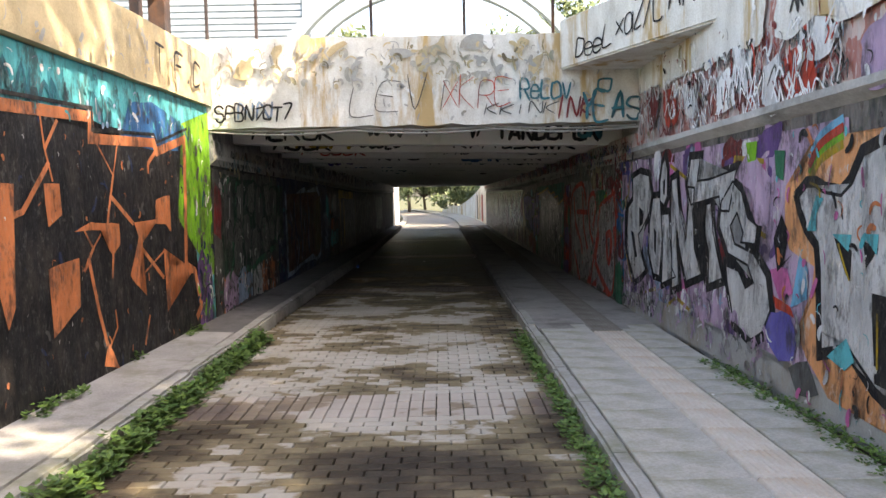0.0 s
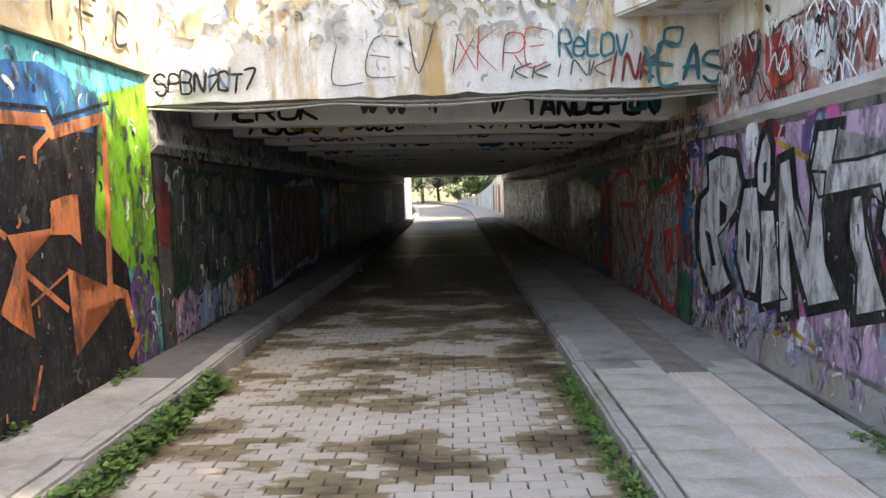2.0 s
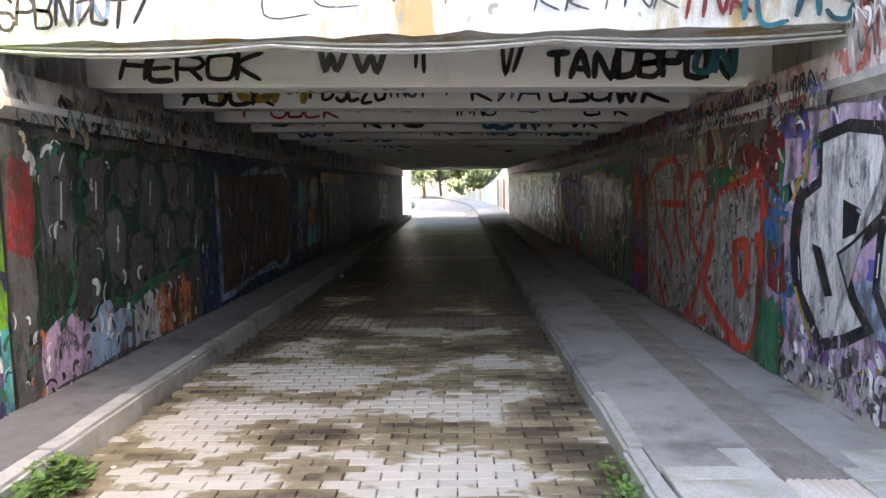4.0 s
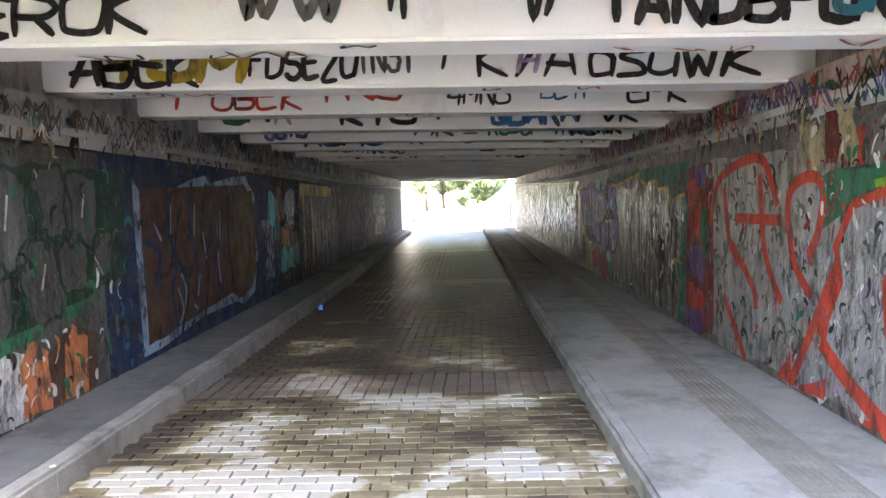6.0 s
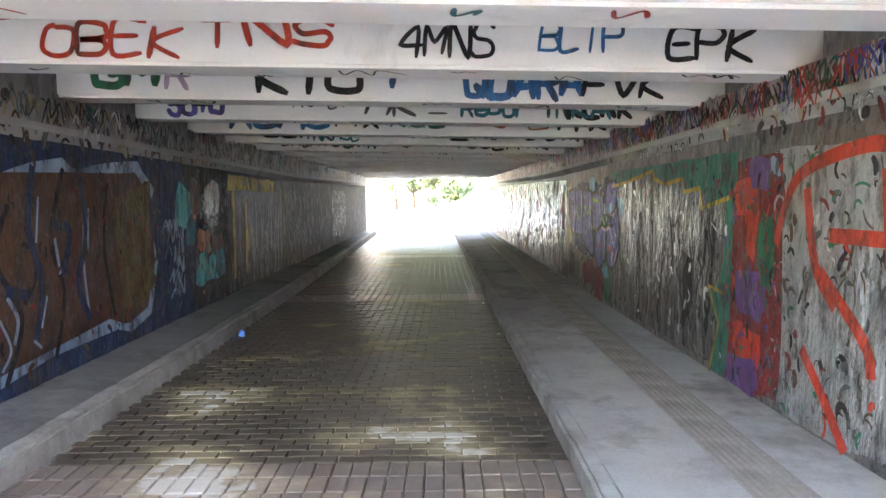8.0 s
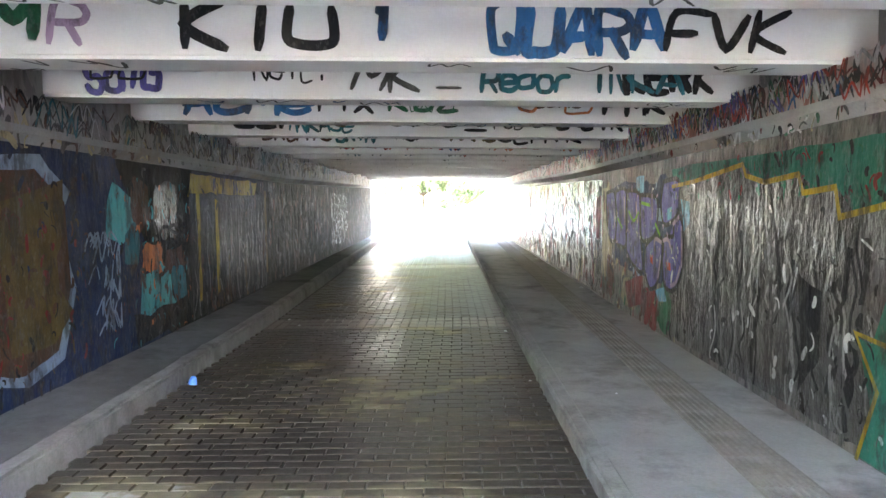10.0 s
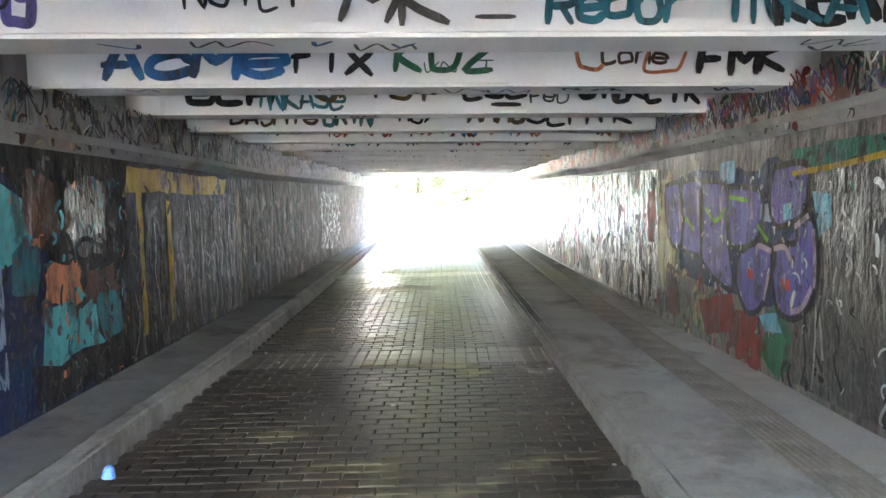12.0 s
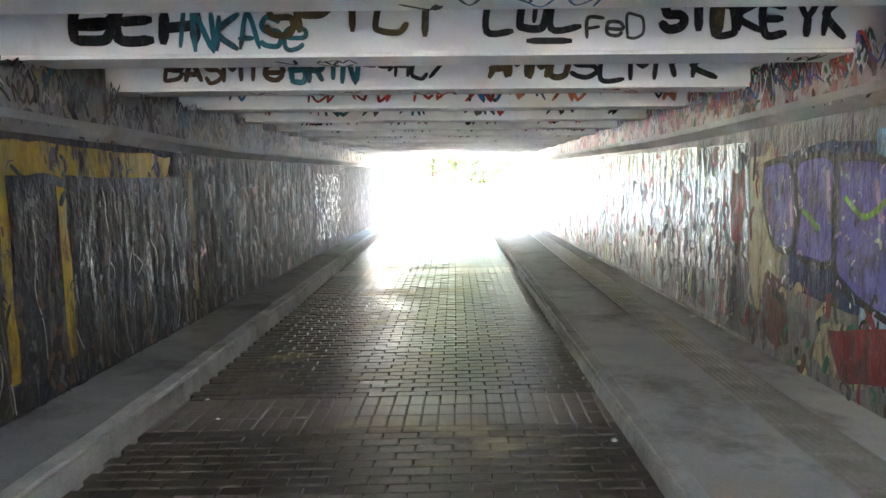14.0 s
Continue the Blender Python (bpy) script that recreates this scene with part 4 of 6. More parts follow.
for i in range(40):
    rr = random.Random(500 + i)
    u, v = rr.uniform(9.2, 11.2), rr.uniform(0.1, 1.75)
    patch(W, RIGHT, blob_outline(u, v, rr.uniform(0.12, 0.4), rr.uniform(0.15, 0.45), 500 + i), M[("white", "dgreen", "blue", "lilac", "white", "maroon", "lblue", "beige", "silver", "red")[i % 10]], 1, wob=0.1, seed=i)
patch(W, RIGHT, [(9.75, 0.1), (13.1, 0.1), (13.1, 1.3), (12.4, 1.62), (9.75, 1.45)], M["midsilver"], 2, "mural_field", 0.06, label="worn silver field with red loops")
patch(W, RIGHT, [(11.35, 0.06), (13.1, 0.06), (13.1, 1.66), (11.2, 1.66), (11.0, 1.2), (11.45, 0.7)], M["midsilver"], 3, wob=0.12, label="grimy grey ground behind the red loops")
mess(W, RIGHT, 11.2, 13.1, 0.08, 1.65, "black brown dgreen darksilver midsilver", 60, 33, 4, 0.5)
mess(W, RIGHT, 9.7, 13.1, 0.08, 1.55, "grey darksilver silver lilac black", 150, 31, 3, 0.42)
strokes(W, RIGHT, ("10.6,1.31 9.81,1.48 9.73,1.12 9.73,0.95 9.78,0.7 9.8,0.41 9.9,0.14 9.97,0.1 10.21,0.06 10.47,0.17 10.82,0.36 10.93,0.43 10.88,0.61 10.73,0.85 10.79,1.05 10.6,1.31",), 0.06, M["red"], 6, smooth=False)
strokes(W, RIGHT, ("10.93,0.42 10.57,0.24 10.13,0.08", "10.25,0.88 10.03,0.92 9.99,0.74 10.1,0.53 10.21,0.6 10.25,0.88", "9.76,1.0 9.75,0.8", "10.95,0.5 10.82,0.8"), 0.11, M["red"], 6)
strokes(W, RIGHT, ("11.33,0.12 11.04,0.54 10.78,0.93", "11.1,0.72 11.34,0.93 11.41,1.35 11.12,1.48 10.95,1.39 11.0,1.13 11.11,0.99", "12.6,0.48 12.34,0.24 12.17,0.06", "12.95,1.1 12.88,1.27 12.69,1.5 12.18,1.62 11.81,1.6 11.6,1.3", "12.43,0.95 12.02,0.66 11.95,0.51", "11.88,1.49 11.81,0.99 11.66,0.75 11.53,0.62", "12.34,1.17 11.54,1.18", "12.6,1.4 12.5,1.0 12.3,0.8"), 0.08, M["red"], 6)
for row, m in (("11.61,0.06 11.39,0.23 11.33,0.05", "red"), ("11.33,0.07 10.87,0.21 10.92,0.06", "red"), ("10.26,1.66 9.95,1.71 9.74,1.6 9.95,1.5 10.34,1.55", "maroon"), ("11.01,1.48 10.34,1.53 10.17,1.47 10.69,1.31 11.0,1.13", "dgreen"), ("10.42,1.44 10.21,1.46 10.21,1.39 10.42,1.39", "green"), ("9.8,0.41 9.64,0.55 9.45,0.48 9.41,0.19 9.75,0.06 9.9,0.09", "dgreen"), ("11.05,1.4 10.93,1.42 10.93,1.3 11.03,1.29", "sky"), ("9.75,1.62 9.55,1.58 9.5,1.42 9.62,1.38 9.78,1.5", "maroon"), ("9.4,1.72 9.15,1.72 9.15,1.45 9.4,1.38", "mauve")):
    patch(W, RIGHT, corners(row), M[m], 5, wob=0.05, seed=3)
strokes(W, RIGHT, ("9.67,1.4 9.52,1.3 9.37,1.24", "9.62,1.2 9.31,1.19", "9.5,1.1 9.42,0.9 9.5,0.8", "9.34,0.62 9.33,0.4"), 0.04, M["blue"], 6)
strokes(W, RIGHT, ("9.12,1.34 9.2,1.21 9.22,0.97 9.16,0.73 8.94,0.51",), 0.09, M["black"], 6)
strokes(W, RIGHT, ("9.18,0.7 9.05,0.51 8.93,0.39", "9.05,1.68 9.07,1.48 9.19,1.4 9.23,1.29"), 0.03, M["yellow"], 6)
patch(W, RIGHT, corners("9.4,0.02 9.7,0.02 9.75,0.5 9.5,0.6"), M["dgreen"], 5, wob=0.08)
patch(W, RIGHT, [(12.9, 0.05), (13.75, 0.05), (13.75, 1.6), (12.9, 1.65)], M["maroon"], 3, wob=0.08)
for u, v, w, h, m in ((13.35, 0.35, 0.45, 0.3, "red"), (13.3, 1.2, 0.16, 0.5, "red"), (13.3, 0.72, 0.45, 0.3, "purple"), (13.4, 0.14, 0.5, 0.2, "purple"), (13.5, 1.35, 0.4, 0.25, "red"), (13.6, 0.75, 0.16, 0.14, "red"), (13.1, 1.0, 0.2, 0.5, "dgreen"), (13.2, 1.52, 0.3, 0.2, "purple"), (13.0, 1.55, 0.14, 0.14, "lblue")):
    patch(W, RIGHT, blob_outline(u, v, w, h, u * 7 + v), M[m], 5, wob=0.05)
STEP = "17.0,1.46 16.4,1.50 15.46,1.60 15.40,1.52 15.1,1.47 14.66,1.51 14.60,1.40 14.25,1.43 14.20,1.27 13.68,1.36"
patch(W, RIGHT, corners(STEP) + [(13.55, 1.3), (13.5, 0.05), (13.72, 0.05), (13.55, 1.66), (17.0, 1.64)][:1] + [(13.55, 1.68), (17.0, 1.62)], M["green2"], 4, wob=0.03, label="sea green border")
patch(W, RIGHT, corners("13.60,1.36 13.72,1.34 13.76,0.64 14.0,0.66 13.85,0.45 13.95,0.05 13.70,0.05 13.62,0.5"), M["green2"], 6, wob=0.02)
patch(W, RIGHT, corners(STEP) + [(13.72, 0.1), (17.0, 0.08)], M["darksilver"], 5, "mural_field", 0.02, label="crinkled tarnished silver letters")
strokes(W, RIGHT, (STEP,), 0.035, M["yellow"], 7, smooth=False)
strokes(W, RIGHT, ("13.72,0.66 14.02,0.68 13.82,0.42 13.98,0.03",), 0.03, M["yellow"], 7, smooth=False)
# Dark gaps and grey streaks, with midsilver strokes painted as highlights.
rz = random.Random(19)
for width, mat, n in ((0.05, "black", 16), (0.025, "black", 22), (0.03, "grey", 20), (0.022, "midsilver", 34)):
    rows_ = []
    for _ in range(n):
        u, v, l = rz.uniform(13.8, 16.9), rz.uniform(0.5, 1.35), rz.uniform(0.2, 0.75)
        rows_.append(" ".join(f"{u + rz.uniform(-0.07, 0.07):.3f},{max(0.1, v - l * k / 3):.3f}" for k in range(4)))
    strokes(W, RIGHT, rows_, width, M[mat], 6)
patch(W, RIGHT, corners("14.35,0.85 14.65,0.9 14.55,0.6 14.6,0.2 14.4,0.45"), M["black"], 6)
patch(W, RIGHT, [(17.0, 0.5), (19.2, 0.6), (19.3, 1.5), (17.0, 1.55)], M["navy"], 1, wob=0.1)
for i, row in enumerate(("19.59,1.4 19.2,1.42 19.1,1.1 19.15,0.84 19.42,0.84 19.59,1.12", "19.15,1.42 18.67,1.44 18.6,1.1 18.66,0.79 19.1,0.82 19.05,1.1", "18.62,1.43 18.1,1.39 18.05,1.0 17.94,0.59 18.28,0.61 18.6,0.76", "18.05,1.38 17.46,1.34 17.5,1.01 17.84,0.91 18.0,0.95", "17.25,1.51 16.83,1.52 16.8,1.34 16.83,1.22 17.0,1.14 17.24,1.11 17.33,1.3", "17.83,0.86 17.54,0.97 17.26,0.95 17.27,0.79 17.43,0.53 17.6,0.44 17.73,0.46 17.88,0.64", "17.28,0.91 17.2,0.99 16.96,1.01 16.93,1.14 16.76,1.18 16.69,1.06 16.68,0.79 16.81,0.59 16.99,0.5 17.19,0.53 17.27,0.71")):
    ol = corners(row)
    patch(W, RIGHT, ol, M["violet"], 6, "letter_fill", 0.02, i, "violet bubble letters with white highlights" if i == 0 else "")
    vs, fs = [], []
    ribbon(vs, fs, spline(ol + ol[:1], 4), 0.045, RIGHT, layer_off(7), False)
    to_mesh("letter_outline", vs, fs, M["black"], W)
strokes(W, RIGHT, ("16.73,1.1 16.71,0.9 16.72,0.76", "16.8,1.19 16.95,1.12", "17.3,0.93 17.5,0.95 17.52,0.84", "17.24,0.95 17.1,0.97 17.02,0.9", "17.0,0.55 16.86,0.6 16.75,0.74", "17.4,0.58 17.33,0.75", "17.62,1.38 17.6,1.15", "18.2,1.3 18.15,1.1", "18.7,1.35 18.68,1.05", "19.2,1.3 19.15,1.0"), 0.04, M["lilac"], 8)
strokes(W, RIGHT, ("18.5,1.2 18.3,1.1 18.1,1.2", "17.5,1.1 17.35,1.0", "19.0,1.1 18.8,1.0", "18.0,1.3 17.7,1.28"), 0.035, M["green"], 8)
for row, m in (("16.76,1.34 16.54,1.31 16.53,1.14 16.69,1.06", "sky"), ("17.49,0.44 17.23,0.52 17.14,0.38 17.39,0.33", "sky"), ("17.15,1.28 17.0,1.3 17.0,1.18 17.14,1.17", "sky"), ("18.66,0.39 17.94,0.54 17.93,0.23 18.53,0.11", "maroon"), ("17.15,0.76 17.03,0.78 17.03,0.7 17.14,0.69", "red"), ("17.68,0.78 17.58,0.79 17.58,0.7 17.67,0.7", "red"), ("18.2,1.58 17.9,1.58 17.9,1.4 18.2,1.4", "sky")):
    patch(W, RIGHT, corners(row), M[m], 7, wob=0.04, seed=2)
for u, v, w, h, m in ((17.7, 0.25, 0.6, 0.4, "maroon"), (17.2, 0.35, 0.4, 0.5, "dgreen"), (18.5, 0.3, 0.6, 0.35, "beige"), (18.2, 0.5, 0.3, 0.5, "lblue"), (19.6, 0.9, 0.5, 1.2, "beige"), (20.1, 1.1, 0.3, 0.6, "maroon"), (19.4, 0.4, 0.4, 0.5, "brown"), (17.4, 1.2, 0.2, 0.16, "lblue"), (18.0, 1.0, 0.2, 0.2, "lblue"), (18.4, 1.25, 0.2, 0.2, "white")):
    patch(W, RIGHT, blob_outline(u, v, w, h, u * 7 + v), M[m], 4, wob=0.08)
patch(W, RIGHT, [(19.9, 0.06), (33.9, 0.06), (33.9, 1.55), (19.9, 1.58)], M["gloss_white"], 1, "mural_field", label="shiny dripping near-black paint")
for i, m in enumerate(("black", "grey", "maroon", "beige")):
    scribble(W, RIGHT, 19.5, 33.5, 0.08, 1.55, 70, M[m], 0.04, 200 + i, 6, True)

# small dabs and drips, zone by zone
mess(wall_r, RIGHT, 5.2, 9.3, 0.15, 1.85, "purple lilac white lblue mauve", 70, 1, 1, 0.8)
mess(wall_r, RIGHT, 5.3, 9.2, 0.12, 1.8, "grey midsilver white", 60, 2, 6, 0.25)
mess(wall_r, RIGHT, 5.2, 9.2, 0.1, 0.5, "lilac midsilver white mauve", 50, 52, 6, 0.6)
mess(wall_r, RIGHT, 2.5, 5.2, 0.1, 1.9, "orange white silver pink teal black", 30, 3, 6, 0.5)
mess(wall_r, RIGHT, 8.9, 9.8, 0.05, 1.78, "white silver black blue dgreen red lilac", 26, 4, 4, 0.5)
mess(wall_r, RIGHT, 9.8, 11.6, 0.05, 1.5, "silver lilac grey", 50, 5, 5, 0.4)
mess(wall_r, RIGHT, 9.7, 13.0, 0.05, 1.6, "red maroon", 30, 55, 5, 0.5)
mess(wall_r, RIGHT, 13.7, 17.0, 0.05, 1.4, "silver grey black", 60, 6, 7, 0.5)
mess(wall_r, RIGHT, 16.9, 19.6, 0.05, 0.6, "black beige maroon dgreen grey brown", 18, 7, 5, 0.7)
mess(wall_r, RIGHT, 16.7, 19.5, 0.55, 1.5, "white lblue black navy lilac", 60, 27, 8, 0.3)
mess(wall_r, RIGHT, 8.0, 9.3, 0.1, 0.45, "grey darksilver mauve", 40, 28, 6, 0.5)
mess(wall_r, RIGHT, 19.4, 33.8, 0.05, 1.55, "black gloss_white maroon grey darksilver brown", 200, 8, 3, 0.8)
strokes(wall_l, LEFT, ("18.35,1.4 18.3,1.0 18.35,0.6", "18.95,1.42 18.9,0.9 18.95,0.3", "19.4,1.4 19.45,0.8 19.4,0.2", "19.9,1.38 19.85,0.9", "20.3,1.38 20.35,0.7 20.3,0.25", "18.3,1.4 18.6,1.44 18.9,1.38", "19.0,1.42 19.4,1.4"), 0.06, M["black"], 7)
mess(wall_l, LEFT, 8.62, 12.0, 0.08, 1.8, "grey black dgreen white darksilver", 40, 9, 5, 0.7)
mess(wall_l, LEFT, 12.0, 16.0, 0.08, 1.75, "navy black brown", 30, 10, 6, 0.5)
mess(wall_l, LEFT, 16.6, 21.2, 0.08, 1.7, "black tarnish grey brown", 60, 11, 6, 0.6)
mess(wall_l, LEFT, 21.0, 33.8, 0.08, 1.6, "black grey tarnish brown", 170, 12, 3, 0.8)
mess(up_r, surface("upper_right"), 8.7, 33, 1.75, 2.08, "white black maroon grey beige dgreen", 150, 13, 0, 0.7)
mess(up_l, surface("upper_left"), 8.7, 33, 1.75, 2.08, "grey black beige brown darksilver", 150, 14, 0, 0.7)
mess(app_r, surface("approach_right"), 2.6, 8.5, 2.05, 3.3, "white beam maroon beige lip black", 34, 15, 6, 0.5)
mess(app_l, LEFT, 2.5, 8.5, 0.1, 2.4, "black grey navy", 40, 16, 1, 0.6)
mess(app_l, LEFT, 8.0, 8.58, 0.1, 2.2, "grey dgreen navy green white", 22, 17, 3, 0.7)

mess(wall_r, RIGHT, 12.9, 13.75, 0.06, 1.6, "purple red maroon black dgreen grey", 26, 61, 7, 0.45)
mess(wall_r, RIGHT, 9.5, 11.0, 1.25, 1.72, "red black white dgreen maroon", 22, 62, 7, 0.45)
mess(wall_r, RIGHT, 13.6, 17.0, 1.36, 1.66, "green2 dgreen maroon grey black", 26, 63, 7, 0.4)
mess(wall_l, LEFT, 16.0, 17.95, 0.12, 1.6, "teal dteal black brown orange grey", 30, 64, 6, 0.45)
mess(wall_l, LEFT, 11.8, 12.4, 0.1, 1.7, "navy black dteal grey", 16, 65, 5, 0.6)
mess(wall_l, LEFT, 12.5, 15.8, 0.2, 1.6, "maroon black brown gold", 44, 66, 6, 0.45)
mess(wall_l, LEFT, 8.7, 11.7, 0.1, 0.6, "orange dgreen white brown black", 26, 67, 6, 0.5)
mess(app_l, LEFT, 3.0, 8.1, 0.1, 2.05, "grey lip navy", 60, 68, 3, 0.14)
mess(app_l, LEFT, 3.0, 8.1, 0.1, 2.0, "orange", 50, 69, 3, 0.3)
mess(app_l, LEFT, 3.0, 7.6, 2.1, 2.5, "teal lblue dteal white", 30, 70, 2, 0.5)

# scrawls on the upper bands
UR, UL, AR = surface("upper_right"), surface("upper_left"), surface("approach_right")
for i, m in enumerate(("black", "maroon", "white", "red", "blue", "dgreen", "black", "violet")):
    scribble(up_r, UR, 8.7, 26, 1.88, 2.1, 60, M[m], 0.017, 400 + i, 1 + i % 4)
    scribble(up_l, UL, 8.7, 26, 1.86, 2.1, 34, M[("black", "brown", "grey", "dteal", "beige", "black", "grey", "white")[i]], 0.017, 450 + i, 1 + i % 4)
    scribble(app_r, AR, 4.2, 8.5, 2.06, 2.6, 26, M[("black", "maroon", "white", "beam", "lblue", "grey", "red", "white")[i]], 0.016, 480 + i, 1 + i % 4, i % 2 == 0)
patch(app_r, AR, [(5.3, 2.55), (8.5, 2.6), (8.5, 3.4), (5.3, 3.4)], M["fascia"], 0, wob=0.1)
for i, (u, v, m) in enumerate(((4.8, 2.25, "red"), (3.9, 2.2, "lilac"), (4.6, 2.5, "white"), (3.5, 2.4, "maroon"), (5.2, 2.2, "white"), (6.0, 2.3, "beam"), (6.8, 2.35, "white"), (7.4, 2.3, "red"), (8.0, 2.4, "maroon"), (5.7, 2.4, "white"))):
    patch(app_r, AR, blob_outline(u, v, 0.4, 0.35, 800 + i), M[m], 2, wob=0.14, seed=i)
patch(app_r, AR, [(3.0, 2.5), (5.1, 2.5), (5.1, 3.45), (3.0, 3.45)], M["fascia"], 4, wob=0.1)
scribble(app_r, AR, 3.2, 5.0, 2.6, 3.3, 30, M["black"], 0.02, 491, 6)

# edge beam: peeling coats, rust runs and lettering
FS = surface("face", PORTAL - 0.05)
rf = random.Random(91)
for i in range(26):
    u, v = rf.uniform(-2.6, 1.3), rf.choice((rf.uniform(3.0, 3.26), rf.uniform(2.45, 3.2)))
    patch(fascia, FS, blob_outline(u, v, rf.uniform(0.06, 0.26), rf.uniform(0.05, 0.22), 900 + i, 0.9), M[("coping", "deck", "coping", "kerb", "beam")[i % 5]], 0, "peeled_patch", 0.2, i)
mess(fascia, FS, -2.6, 1.3, 2.75, 3.26, "coping deck beige kerb", 45, 41, 1, 0.6)
mess(fascia, FS, -2.6, 2.2, 2.36, 3.2, "lip deck", 60, 42, 1, 0.35)
mess(cop_l, surface("coping"), 2.5, 8.5, 2.6, 3.1, "deck coping kerb", 40, 43, 0, 0.5)
tag(fascia, FS, "SPBN7CT7", -2.60, -1.72, 2.40, 2.56, M["black"], 0.022, 1, 1, label="small black lettering")
tag(fascia, FS, "NN", -2.35, -1.95, 2.42, 2.60, M["lblue"], 0.03, 0, 2)
tag(fascia, FS, "LEVI", -1.05, 0.15, 2.47, 2.84, M["darksilver"], 0.011, 1, 3, label="thin grey lettering")
tag(fascia, FS, "XKRE", 0.0, 0.85, 2.52, 2.86, M["red"], 0.010, 2, 4, label="thin red lettering")
tag(fascia, FS, "ReLOV", 0.92, 1.52, 2.58, 2.78, M["dteal"], 0.026, 1, 5, label="teal lettering")
tag(fascia, FS, "KKINK", 0.5, 1.35, 2.42, 2.54, M["grey"], 0.014, 1, 9)
tag(fascia, FS, "INK", 1.30, 1.75, 2.36, 2.60, M["maroon"], 0.024, 2, 6)
tag(fascia, FS, "YEAS", 1.60, 2.32, 2.34, 2.62, M["dteal"], 0.034, 3, 7, label="dark teal lettering")
tag(fascia, FS, "O", 1.80, 1.98, 2.64, 2.80, M["dteal"], 0.024, 3, 8)
d0, d1 = Vector((1.38, PORTAL - 0.05)), Vector((2.55, 5.6))
dn = Vector((-(d1 - d0).y, (d1 - d0).x)).normalized()
dn = -dn if dn.x > 0 else dn


def diagonal(u, v, o):
    p = d0 + (d1 - d0).normalized() * u + dn * (o + 0.002)
    return (p.x, p.y, v)


tag(corner, diagonal, "DeeL", 0.35, 1.05, 2.98, 3.18, M["black"], 0.02, 0, 1, label="black cursive lettering")
tag(corner, diagonal, "xaZ/C", 1.10, 1.85, 3.06, 3.30, M["black"], 0.02, 0, 2)
tag(corner, diagonal, "ARK", 1.9, 2.5, 3.14, 3.38, M["black"], 0.026, 0, 3)

